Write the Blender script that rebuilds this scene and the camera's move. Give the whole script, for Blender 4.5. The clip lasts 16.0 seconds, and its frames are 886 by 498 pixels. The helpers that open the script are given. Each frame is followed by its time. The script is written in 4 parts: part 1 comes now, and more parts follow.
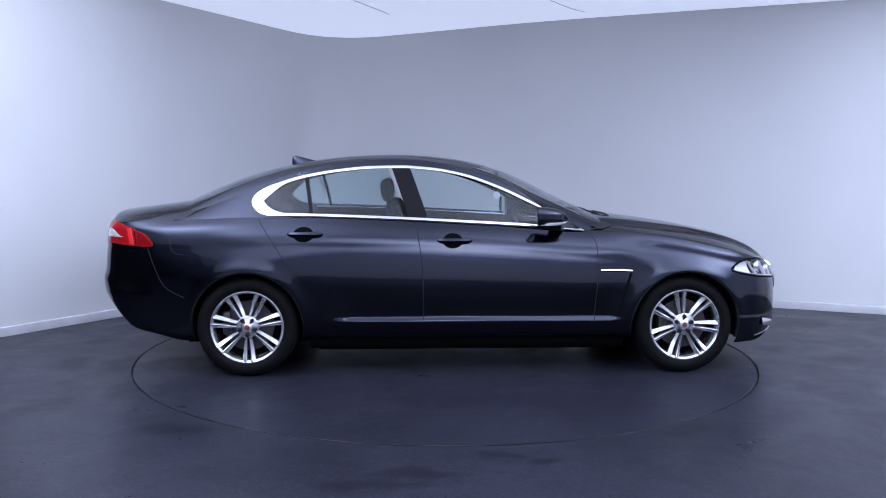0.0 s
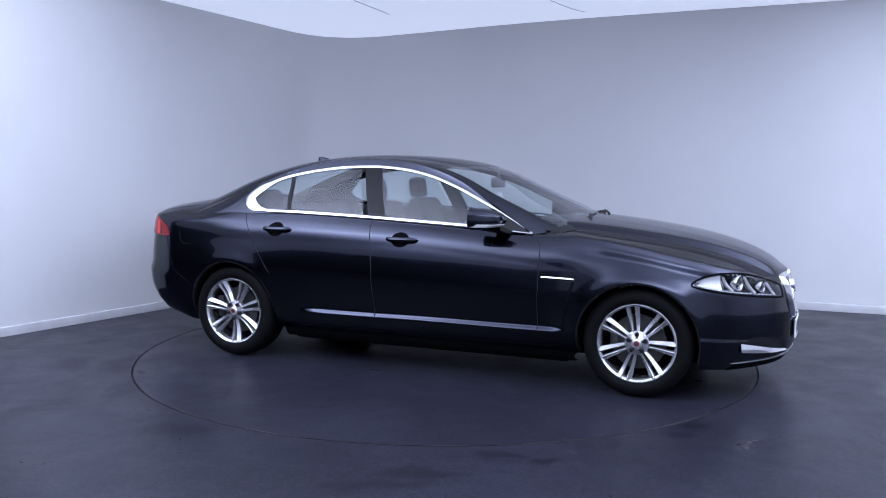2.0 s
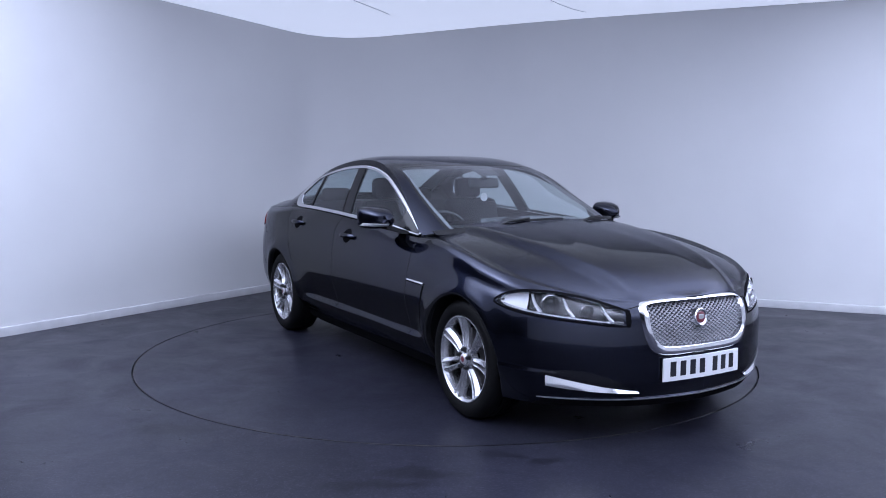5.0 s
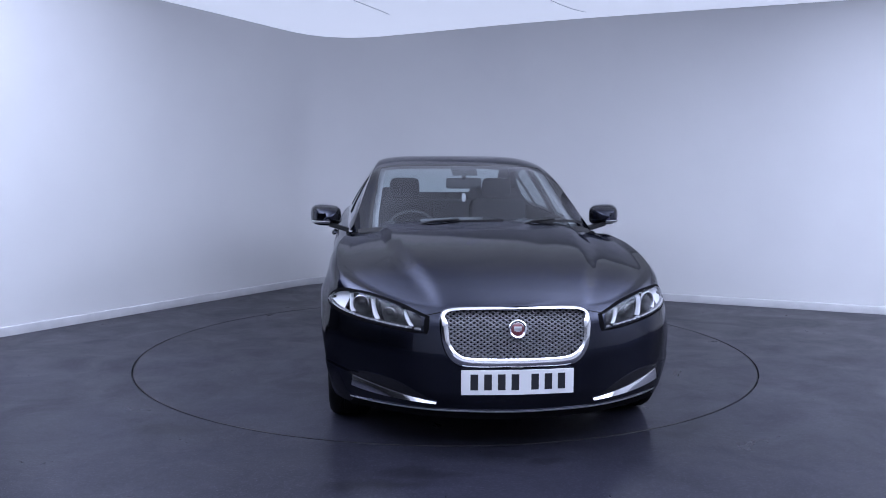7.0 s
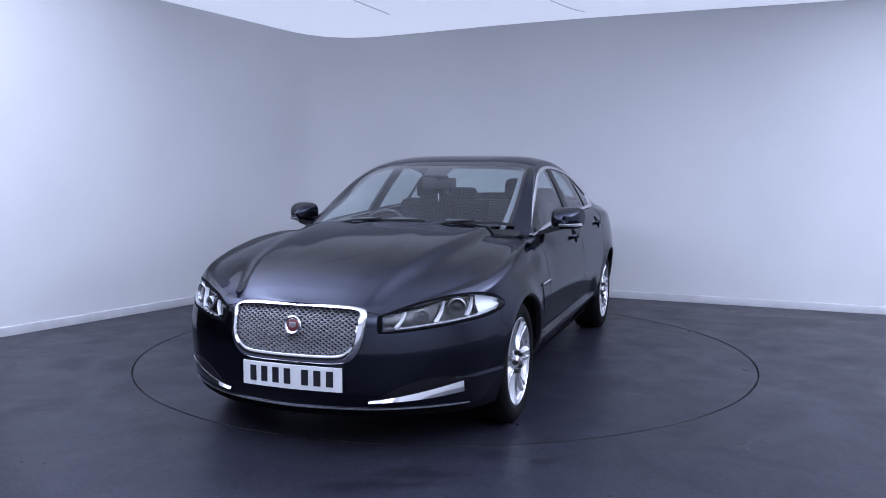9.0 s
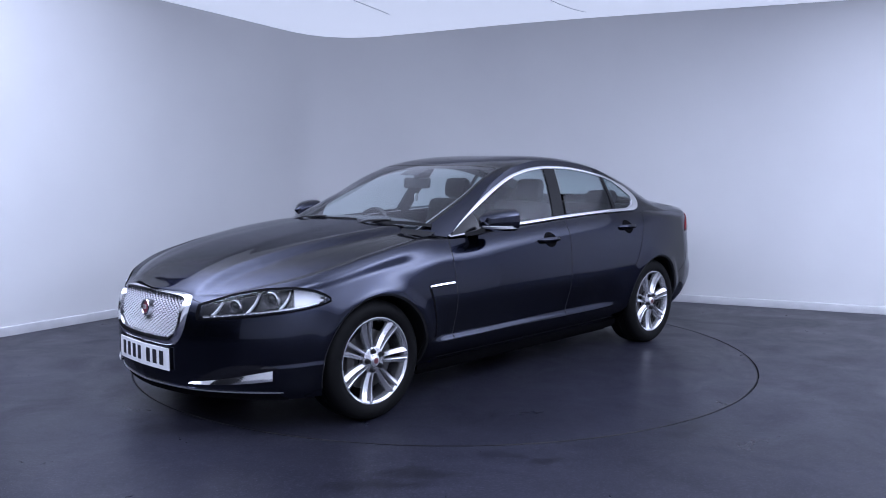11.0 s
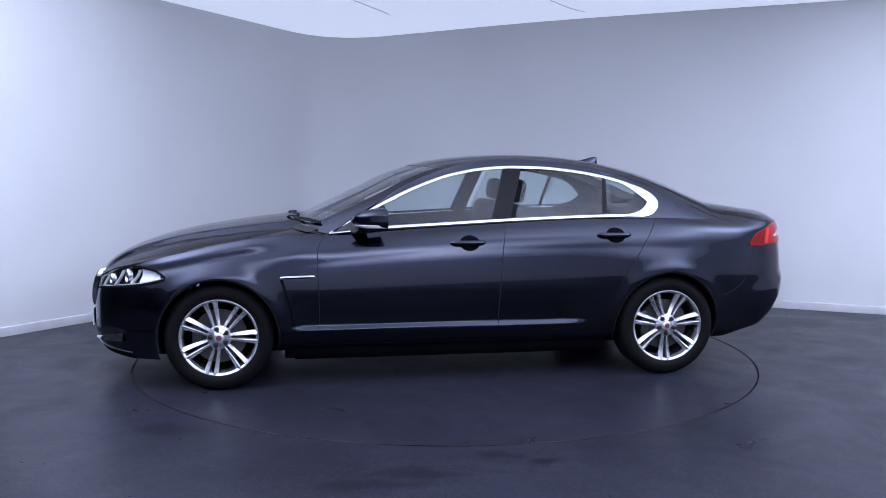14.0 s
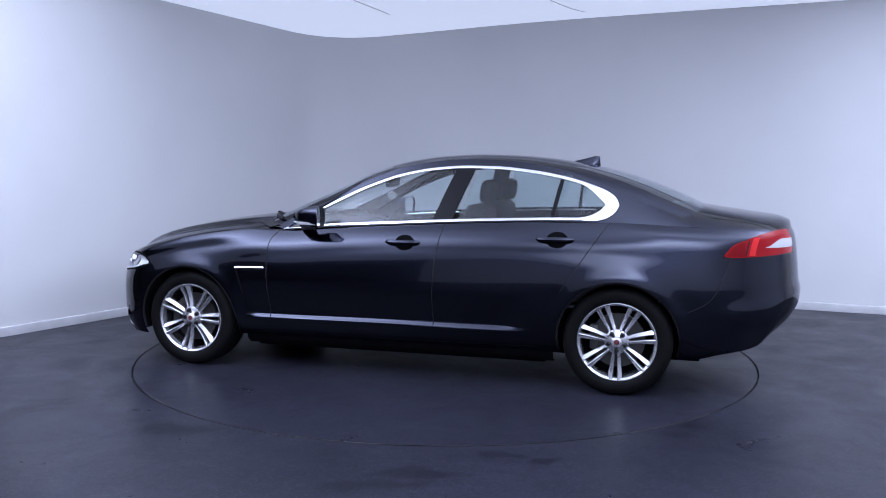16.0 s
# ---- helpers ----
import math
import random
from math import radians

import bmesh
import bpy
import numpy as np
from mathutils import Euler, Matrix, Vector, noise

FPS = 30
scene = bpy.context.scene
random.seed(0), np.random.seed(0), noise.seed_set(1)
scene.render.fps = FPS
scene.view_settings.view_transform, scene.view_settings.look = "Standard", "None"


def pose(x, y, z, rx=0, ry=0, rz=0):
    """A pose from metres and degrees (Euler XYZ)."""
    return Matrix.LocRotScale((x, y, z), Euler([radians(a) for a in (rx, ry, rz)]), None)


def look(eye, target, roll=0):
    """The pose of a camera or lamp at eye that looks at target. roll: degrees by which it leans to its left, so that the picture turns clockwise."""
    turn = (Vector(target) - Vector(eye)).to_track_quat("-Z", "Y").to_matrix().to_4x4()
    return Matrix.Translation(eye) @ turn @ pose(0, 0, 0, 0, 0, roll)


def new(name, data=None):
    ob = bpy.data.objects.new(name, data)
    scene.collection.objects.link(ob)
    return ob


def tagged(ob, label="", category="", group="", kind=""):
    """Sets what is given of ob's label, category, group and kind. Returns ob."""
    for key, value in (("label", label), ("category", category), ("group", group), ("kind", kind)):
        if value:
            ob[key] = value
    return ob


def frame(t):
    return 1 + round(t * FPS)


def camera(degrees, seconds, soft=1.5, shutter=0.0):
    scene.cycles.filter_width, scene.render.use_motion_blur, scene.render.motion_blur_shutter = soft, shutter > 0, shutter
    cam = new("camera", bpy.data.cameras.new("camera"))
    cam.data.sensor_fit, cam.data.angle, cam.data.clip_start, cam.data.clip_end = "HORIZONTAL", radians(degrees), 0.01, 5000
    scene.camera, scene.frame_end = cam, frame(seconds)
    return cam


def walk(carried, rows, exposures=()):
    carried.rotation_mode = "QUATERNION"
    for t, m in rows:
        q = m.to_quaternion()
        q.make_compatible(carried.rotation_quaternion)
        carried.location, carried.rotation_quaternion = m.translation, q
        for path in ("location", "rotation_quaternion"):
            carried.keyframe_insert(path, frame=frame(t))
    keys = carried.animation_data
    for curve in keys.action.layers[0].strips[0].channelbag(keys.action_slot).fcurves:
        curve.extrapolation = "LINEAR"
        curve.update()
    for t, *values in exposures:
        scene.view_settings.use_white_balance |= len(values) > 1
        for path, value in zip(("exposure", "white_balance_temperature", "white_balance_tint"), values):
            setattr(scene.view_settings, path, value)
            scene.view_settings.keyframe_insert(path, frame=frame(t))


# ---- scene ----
# ---------------------------------------------------------------- camera
EYE, AIM = (0.0, -6.2666, 1.3733), (-0.0170, -0.2946, 0.7948)
cam = camera(55.85, 16.0, soft=0.95)
walk(cam, [(0, look(EYE, AIM, 0.2)), (16, look(EYE, AIM, 0.2))], [(0, 0.31, 5650, 18), (16, 0.31, 5650, 18)])

# ---------------------------------------------------------------- world and light
world = bpy.data.worlds.new("room_dark")
scene.world = world
world.use_nodes = True
world.node_tree.nodes["Background"].inputs[0].default_value = (0.02, 0.02, 0.022, 1)

CEIL = 2.94
LIGHT_COLOUR = (0.84, 0.893, 1.0)

# ---------------------------------------------------------------- materials
def material(name, colour, rough=0.5, metal=0.0, coat=0.0, coat_rough=0.03, ior=1.5, emit=None, emit_power=0.0,
             trans=0.0, alpha=1.0):
    m = bpy.data.materials.new(name)
    m.use_nodes = True
    b = m.node_tree.nodes["Principled BSDF"]
    b.inputs["Base Color"].default_value = (*colour, 1)
    b.inputs["Roughness"].default_value = rough
    b.inputs["Metallic"].default_value = metal
    b.inputs["IOR"].default_value = ior
    b.inputs["Coat Weight"].default_value = coat
    b.inputs["Coat Roughness"].default_value = coat_rough
    b.inputs["Transmission Weight"].default_value = trans
    b.inputs["Alpha"].default_value = alpha
    if emit:
        b.inputs["Emission Color"].default_value = (*emit, 1)
        b.inputs["Emission Strength"].default_value = emit_power
    return m


def noise_node(m, scale, detail=3.0, rough=0.5, dist=0.0, stretch=None):
    nt = m.node_tree
    n = nt.nodes.new("ShaderNodeTexNoise")
    n.inputs["Scale"].default_value = scale
    n.inputs["Detail"].default_value = detail
    n.inputs["Roughness"].default_value = rough
    n.inputs["Distortion"].default_value = dist
    c = nt.nodes.new("ShaderNodeTexCoord")
    src = c.outputs["Object"]
    if stretch:
        mp = nt.nodes.new("ShaderNodeMapping")
        mp.inputs["Scale"].default_value = stretch
        nt.links.new(src, mp.inputs["Vector"])
        src = mp.outputs["Vector"]
    nt.links.new(src, n.inputs["Vector"])
    return n.outputs["Fac"]


def ramp(m, fac, stops):
    r = m.node_tree.nodes.new("ShaderNodeValToRGB")
    e = r.color_ramp.elements
    for i, (at, col) in enumerate(stops):
        el = e[i] if i < 2 else e.new(at)
        el.position, el.color = at, (*col, 1) if not isinstance(col, float) else (col, col, col, 1)
    m.node_tree.links.new(fac, r.inputs[0])
    return r.outputs[0]


def mix(m, fac, a, b, how="MIX"):
    n = m.node_tree.nodes.new("ShaderNodeMix")
    n.data_type, n.blend_type = "RGBA", how
    for sock, v in ((n.inputs[0], fac), (n.inputs[6], a), (n.inputs[7], b)):
        if hasattr(v, "is_linked"):
            m.node_tree.links.new(v, sock)
        elif isinstance(v, tuple):
            sock.default_value = (*v, 1)
        else:
            sock.default_value = v
    return n.outputs[2]


def plug(m, out, name):
    m.node_tree.links.new(out, m.node_tree.nodes["Principled BSDF"].inputs[name])


def bump(m, fac, strength, distance=0.002):
    b = m.node_tree.nodes.new("ShaderNodeBump")
    b.inputs["Strength"].default_value = strength
    b.inputs["Distance"].default_value = distance
    m.node_tree.links.new(fac, b.inputs["Height"])
    m.node_tree.links.new(b.outputs[0], m.node_tree.nodes["Principled BSDF"].inputs["Normal"])


# painted plaster: faint broad mottling and a fine roller texture
MAT_WALL = material("wall_paint", (0.62, 0.62, 0.63), 0.72)
plug(MAT_WALL, ramp(MAT_WALL, noise_node(MAT_WALL, 0.9, 4), [(0.3, (0.60, 0.60, 0.615)), (0.7, (0.64, 0.64, 0.65))]), "Base Color")
bump(MAT_WALL, noise_node(MAT_WALL, 180, 2), 0.12, 0.001)
MAT_SKIRT = material("skirting_paint", (0.66, 0.66, 0.68), 0.35)
plug(MAT_SKIRT, ramp(MAT_SKIRT, noise_node(MAT_SKIRT, 5, 4), [(0.3, (0.42, 0.42, 0.44)), (0.7, (0.50, 0.50, 0.52))]), "Base Color")
MAT_CEILING = material("stretched_ceiling", (0.8, 0.8, 0.8), 0.6, emit=LIGHT_COLOUR, emit_power=0.7)


def ceiling_glow(m, low, spots):
    """Adds a glow to the ceiling in place of unseen lamps: spots are (x, y, radius x, radius y, power)."""
    nt = m.node_tree
    c = nt.nodes.new("ShaderNodeTexCoord")
    total = None
    for x, y, rx, ry, power in spots:
        mp, g = nt.nodes.new("ShaderNodeMapping"), nt.nodes.new("ShaderNodeTexGradient")
        mp.vector_type = "TEXTURE"
        mp.inputs["Location"].default_value = (x, y, CEIL)
        mp.inputs["Scale"].default_value = (rx, ry, 50)
        g.gradient_type = "QUADRATIC_SPHERE"
        nt.links.new(c.outputs["Object"], mp.inputs["Vector"])
        nt.links.new(mp.outputs["Vector"], g.inputs["Vector"])
        k = nt.nodes.new("ShaderNodeMath")
        k.operation = "MULTIPLY_ADD"
        k.inputs[1].default_value = power
        nt.links.new(g.outputs["Fac"], k.inputs[0])
        if total is None:
            k.inputs[2].default_value = low
        else:
            nt.links.new(total, k.inputs[2])
        total = k.outputs[0]
    nt.links.new(total, nt.nodes["Principled BSDF"].inputs["Emission Strength"])


# added glow patches, out of view, that brighten walls, floor and car
ceiling_glow(MAT_CEILING, 0.44, [(-3.0, -2.2, 3.3, 4.2, 8.9), (4.7, -2.2, 3.7, 4.4, 9.2), (1.0, -5.6, 4.0, 2.1, 8.5), (1.4, -2.4, 2.8, 3.2, 2.6)])
MAT_SEAM = material("ceiling_seam", (0.62, 0.62, 0.65), 0.6)


# worn dark floor paint: broad stains, fine speckle, uneven gloss
def floor_material(name, seed, stains=()):
    m = material(name, (0.02, 0.0205, 0.031), 0.35, ior=1.23)
    broad = noise_node(m, 0.8 + seed, 5, 0.6, 0.4)
    mid = noise_node(m, 3.2 + seed, 5, 0.6, 0.3, (1.0, 2.2, 1.0))
    fine = noise_node(m, 85, 4, 0.75)
    base = ramp(m, broad, [(0.3, (0.0100, 0.0102, 0.0160)), (0.7, (0.0190, 0.0193, 0.0300))])
    base = mix(m, ramp(m, mid, [(0.30, 0.40), (0.50, 0.0)]), base, (0.010, 0.010, 0.015))
    base = mix(m, ramp(m, fine, [(0.55, 0.0), (0.70, 0.7)]), base, (0.100, 0.098, 0.135))
    base = mix(m, ramp(m, fine, [(0.28, 0.6), (0.42, 0.0)]), base, (0.004, 0.004, 0.006))
    worn = noise_node(m, 30, 6, 0.75, 0.3)
    base = mix(m, ramp(m, worn, [(0.52, 0.0), (0.68, 0.5)]), base, (0.046, 0.046, 0.066))
    base = mix(m, ramp(m, worn, [(0.30, 0.35), (0.44, 0.0)]), base, (0.006, 0.006, 0.009))
    # dark tyre and oil stains with ragged edges
    nt = m.node_tree
    c = nt.nodes.new("ShaderNodeTexCoord")
    warp = nt.nodes.new("ShaderNodeTexNoise")
    warp.inputs["Scale"].default_value, warp.inputs["Detail"].default_value = 7.0, 5.0
    add = nt.nodes.new("ShaderNodeVectorMath")
    add.operation = "MULTIPLY_ADD"
    add.inputs[1].default_value = (0.28, 0.28, 0.0)
    nt.links.new(c.outputs["Object"], warp.inputs["Vector"])
    nt.links.new(warp.outputs["Color"], add.inputs[0])
    nt.links.new(c.outputs["Object"], add.inputs[2])
    for x, y, rx, ry in stains:
        mp, g = nt.nodes.new("ShaderNodeMapping"), nt.nodes.new("ShaderNodeTexGradient")
        mp.vector_type = "TEXTURE"
        mp.inputs["Location"].default_value = (x + 0.14, y + 0.14, 0)
        mp.inputs["Scale"].default_value = (rx, ry, 10)
        g.gradient_type = "SPHERICAL"
        nt.links.new(add.outputs[0], mp.inputs["Vector"])
        nt.links.new(mp.outputs["Vector"], g.inputs["Vector"])
        base = mix(m, ramp(m, g.outputs["Fac"], [(0.08, 0.0), (0.45, 0.62)]), base, (0.006, 0.006, 0.009))
    plug(m, base, "Base Color")
    plug(m, ramp(m, noise_node(m, 2.2 + seed, 6, 0.68, 0.5), [(0.3, 0.26), (0.7, 0.42)]), "Roughness")
    bump(m, fine, 0.22, 0.0015)
    return m


MAT_FLOOR = floor_material("floor_paint", 0.0, [(-0.30, -2.74, 0.30, 0.07), (-0.10, -2.60, 0.26, 0.07), (-0.55, -3.1, 0.16, 0.05), (0.27, -2.36, 0.16, 0.06), (0.46, -2.44, 0.12, 0.05),
                                              (1.20, -2.02, 0.16, 0.05), (1.34, -1.86, 0.12, 0.06), (-1.42, -1.98, 0.30, 0.12), (-3.1, 0.2, 0.35, 0.05)])
MAT_DISC = floor_material("turntable_paint", 0.23)
MAT_GAP = material("dark_gap", (0.004, 0.004, 0.005), 0.8)
MAT_EDGE = material("worn_dark_steel", (0.05, 0.047, 0.045), 0.5, metal=0.6)
plug(MAT_EDGE, ramp(MAT_EDGE, noise_node(MAT_EDGE, 3.0, 4), [(0.4, (0.012, 0.012, 0.014)), (0.7, (0.09, 0.083, 0.078))]), "Base Color")
MAT_UNSEEN_DARK = material("unseen_wall_dark", (0.02, 0.02, 0.023), 0.6)

# car finishes
MAT_PAINT = material("dark_grey_metallic", (0.05, 0.052, 0.07), 0.24, metal=1.0, coat=0.65, coat_rough=0.04)
MAT_PAINT.node_tree.nodes["Principled BSDF"].inputs["Coat IOR"].default_value = 1.49
MAT_PAINT.node_tree.nodes["Principled BSDF"].inputs["Specular Tint"].default_value = (0.20, 0.22, 0.32, 1)
plug(MAT_PAINT, ramp(MAT_PAINT, noise_node(MAT_PAINT, 2600, 1), [(0.35, (0.0120, 0.0137, 0.0238)), (0.75, (0.033, 0.0370, 0.063))]), "Base Color")
MAT_BLACK = material("black_plastic", (0.007, 0.007, 0.0085), 0.5, ior=1.35)
MAT_PILLAR = material("pillar_black", (0.008, 0.008, 0.010), 0.3, ior=1.22)
MAT_GLOSS = material("black_gloss", (0.006, 0.006, 0.008), 0.12)
MAT_RUBBER = material("tyre_rubber", (0.0045, 0.0045, 0.005), 0.65, ior=1.2)
bump(MAT_RUBBER, noise_node(MAT_RUBBER, 220, 2), 0.3, 0.001)
MAT_CHROME = material("bright_chrome", (0.80, 0.80, 0.82), 0.09, metal=1.0)
MAT_SATIN = material("satin_chrome", (0.80, 0.80, 0.82), 0.28, metal=0.85)
MAT_ALLOY = material("silver_alloy", (0.58, 0.58, 0.61), 0.25, metal=0.8, coat=0.5)
plug(MAT_ALLOY, ramp(MAT_ALLOY, noise_node(MAT_ALLOY, 24, 3), [(0.3, (0.54, 0.54, 0.57)), (0.7, (0.62, 0.62, 0.65))]), "Base Color")
MAT_DISCBRAKE = material("brake_steel", (0.07, 0.068, 0.068), 0.45, metal=0.8)
MAT_RING = material("lamp_ring", (0.5, 0.5, 0.52), 0.24, metal=0.9)
MAT_MESH = material("grille_silver", (0.27, 0.27, 0.29), 0.45, metal=0.85)
MAT_INNER = material("dark_cavity", (0.004, 0.004, 0.005), 0.9, ior=1.1)
MAT_RED = material("red_lens", (0.24, 0.005, 0.008), 0.18, ior=1.3)
MAT_REDDARK = material("deep_red_lens", (0.15, 0.003, 0.005), 0.18, ior=1.3)
MAT_REDLIT = material("red_lit_streak", (0.55, 0.022, 0.022), 0.25, ior=1.3)
MAT_WHITELENS = material("clear_white_lens", (0.46, 0.45, 0.47), 0.12, coat=1.0)
MAT_BADGE = material("badge_red", (0.14, 0.03, 0.04), 0.3, coat=1.0)
MAT_PLATE = material("plate_white", (0.66, 0.66, 0.68), 0.35)
MAT_INK = material("plate_ink", (0.012, 0.012, 0.018), 0.4)
MAT_SEAT = material("seat_leather", (0.013, 0.013, 0.015), 0.7, ior=1.3)
plug(MAT_SEAT, ramp(MAT_SEAT, noise_node(MAT_SEAT, 6, 3), [(0.3, (0.010, 0.010, 0.0115)), (0.7, (0.016, 0.016, 0.018))]), "Base Color")
MAT_TRIM = material("cabin_trim", (0.016, 0.016, 0.019), 0.6)
MAT_LINER = material("pale_headlining", (0.20, 0.20, 0.215), 0.85)


def glass_material(name, tint, gloss):
    m = bpy.data.materials.new(name)
    m.use_nodes = True
    nt = m.node_tree
    nt.nodes.clear()
    out = nt.nodes.new("ShaderNodeOutputMaterial")
    tr, gl, mx = nt.nodes.new("ShaderNodeBsdfTransparent"), nt.nodes.new("ShaderNodeBsdfGlossy"), nt.nodes.new("ShaderNodeMixShader")
    lw, pw, fr = nt.nodes.new("ShaderNodeLayerWeight"), nt.nodes.new("ShaderNodeMath"), nt.nodes.new("ShaderNodeMath")
    lw.inputs["Blend"].default_value = 0.5
    pw.operation, fr.operation = "POWER", "MULTIPLY_ADD"
    pw.inputs[1].default_value, fr.inputs[1].default_value, fr.inputs[2].default_value = 4.6, 0.9, gloss
    nt.links.new(lw.outputs["Facing"], pw.inputs[0])
    nt.links.new(pw.outputs[0], fr.inputs[0])
    tr.inputs["Color"].default_value = (*tint, 1)
    gl.inputs["Roughness"].default_value = 0.01
    gl.inputs["Color"].default_value = (0.95, 0.95, 1.0, 1)
    nt.links.new(fr.outputs[0], mx.inputs[0])
    nt.links.new(tr.outputs[0], mx.inputs[1])
    nt.links.new(gl.outputs[0], mx.inputs[2])
    nt.links.new(mx.outputs[0], out.inputs[0])
    return m


MAT_GLASS = glass_material("car_glass", (0.86, 0.92, 0.92), 0.06)
MAT_GLASS_REAR = glass_material("rear_glass", (0.72, 0.81, 0.82), 0.045)
MAT_GLASS_SIDE = glass_material("side_glass", (0.78, 0.86, 0.87), 0.045)
MAT_COVER = glass_material("lamp_cover", (0.92, 0.93, 0.95), 0.015)


# ---------------------------------------------------------------- mesh helpers
def mesh_object(name, bm, mat, parent=None, label="", smooth=True):
    me = bpy.data.meshes.new(name)
    bmesh.ops.recalc_face_normals(bm, faces=bm.faces[:])
    bm.to_mesh(me)
    bm.free()
    me.materials.append(mat)
    if smooth:
        me.polygons.foreach_set("use_smooth", [True] * len(me.polygons))
        me.set_sharp_from_angle(angle=radians(38))
    ob = new(name, me)
    if parent:
        ob.parent = parent
    if label:
        ob["label"] = label
    return ob


def part(name, bm, mat, parent, label=""):
    return mesh_object(name, bm, mat, parent, label)


def add_box(bm, c, size, m=None, bev=0.0):
    b = bmesh.new()
    bmesh.ops.create_cube(b, size=1.0, matrix=Matrix.Diagonal((*size, 1)))
    if bev:
        bmesh.ops.bevel(b, geom=b.edges[:], offset=bev, segments=2, affect="EDGES", profile=0.5)
    b.transform(Matrix.Translation(c) @ (m or Matrix()))
    join(bm, b)


def join(bm, b):
    me = bpy.data.meshes.new("tmp")
    b.to_mesh(me)
    b.free()
    bm.from_mesh(me)
    bpy.data.meshes.remove(me)


def box(c, size, m=None, bev=0.0):
    bm = bmesh.new()
    add_box(bm, c, size, m, bev)
    return bm


def add_grid(bm, pts, close_u=False, close_v=False):
    """Quads over a 2D list of points."""
    vs = [[bm.verts.new(p) for p in r] for r in pts]
    nu, nv = len(vs), len(vs[0])
    for i in range(nu if close_u else nu - 1):
        for j in range(nv if close_v else nv - 1):
            q = [vs[i][j], vs[(i + 1) % nu][j], vs[(i + 1) % nu][(j + 1) % nv], vs[i][(j + 1) % nv]]
            if len(set(q)) == 4:
                bm.faces.new(q)
    return vs


def grid(pts, close_u=False, close_v=False):
    bm = bmesh.new()
    add_grid(bm, pts, close_u, close_v)
    return bm


def sweep(path, section, closed=False, ups=None, up=(0, 0, 1), caps=True):
    """Sweeps a closed section of (side, up) pairs along a path."""
    bm = bmesh.new()
    path = [Vector(q) for q in path]
    n, rings = len(path), []
    for i, q in enumerate(path):
        a = path[(i - 1) % n] if closed or i else path[0]
        b = path[(i + 1) % n] if closed or i < n - 1 else path[-1]
        d = (b - a).normalized()
        w = Vector(ups[i] if ups else up)
        side = d.cross(w).normalized()
        w = side.cross(d)
        rings.append([q + side * s + w * h for s, h in section])
    vs = add_grid(bm, rings, closed, True)
    if not closed and caps:
        bm.faces.new(vs[0])
        bm.faces.new(vs[-1][::-1])
    return bm


def circle_section(r, n=8, squash=1.0):
    return [(r * math.cos(2 * math.pi * k / n), r * squash * math.sin(2 * math.pi * k / n)) for k in range(n)]


def lathe(profile, n=48, axis="y"):
    """Turns (radius, along) pairs round an axis."""
    rows = []
    for r, a in profile:
        ring = []
        for k in range(n):
            c, s = r * math.cos(2 * math.pi * k / n), r * math.sin(2 * math.pi * k / n)
            ring.append((c, a, s) if axis == "y" else (a, c, s) if axis == "x" else (c, s, a))
        rows.append(ring)
    return grid(rows, False, True)


def interp(x, xs, ys):
    return float(np.interp(x, xs, ys))


def curve(xs, ys):
    """A smooth curve through knots with rising xs (monotone cubic)."""
    xs, ys = np.array(xs, float), np.array(ys, float)
    h, d = np.diff(xs), np.diff(ys) / np.diff(xs)
    m = np.zeros(len(xs))
    m[0], m[-1] = d[0], d[-1]
    for i in range(1, len(xs) - 1):
        if d[i - 1] * d[i] > 0:
            w1, w2 = 2 * h[i] + h[i - 1], h[i] + 2 * h[i - 1]
            m[i] = (w1 + w2) / (w1 / d[i - 1] + w2 / d[i])

    def at(x):
        x = min(max(x, xs[0]), xs[-1])
        i = min(max(int(np.searchsorted(xs, x)) - 1, 0), len(xs) - 2)
        t = (x - xs[i]) / h[i]
        return float((2 * t**3 - 3 * t * t + 1) * ys[i] + (t**3 - 2 * t * t + t) * h[i] * m[i]
                     + (3 * t * t - 2 * t**3) * ys[i + 1] + (t**3 - t * t) * h[i] * m[i + 1])
    return at


def spline(points, n):
    """n points, evenly spaced, on a smooth curve through the given ones."""
    P = [np.array(q, float) for q in points]
    s = np.cumsum([0] + [np.linalg.norm(b - a) ** 0.5 for a, b in zip(P, P[1:])])
    fine = []
    for i in range(len(P) - 1):
        p0, p3 = P[max(i - 1, 0)], P[min(i + 2, len(P) - 1)]
        s0, s1, s2, s3 = s[max(i - 1, 0)], s[i], s[i + 1], s[min(i + 2, len(P) - 1)]
        m1 = (P[i + 1] - p0) / max(s2 - s0, 1e-9)
        m2 = (p3 - P[i]) / max(s3 - s1, 1e-9)
        h = s2 - s1
        for t in np.linspace(0, 1, 24, endpoint=i == len(P) - 2):
            fine.append((2 * t**3 - 3 * t * t + 1) * P[i] + (t**3 - 2 * t * t + t) * h * m1
                        + (3 * t * t - 2 * t**3) * P[i + 1] + (t**3 - t * t) * h * m2)
    fine = np.array(fine)
    L = np.r_[0, np.cumsum(np.linalg.norm(np.diff(fine, axis=0), axis=1))]
    return np.stack([np.interp(np.linspace(0, L[-1], n), L, fine[:, k]) for k in range(fine.shape[1])], 1)


# ---------------------------------------------------------------- the room
CORNER = Vector((-1.374, 3.93))
DIR_W, DIR_N = Vector((-0.531, -0.847)), Vector((0.923, -0.386))


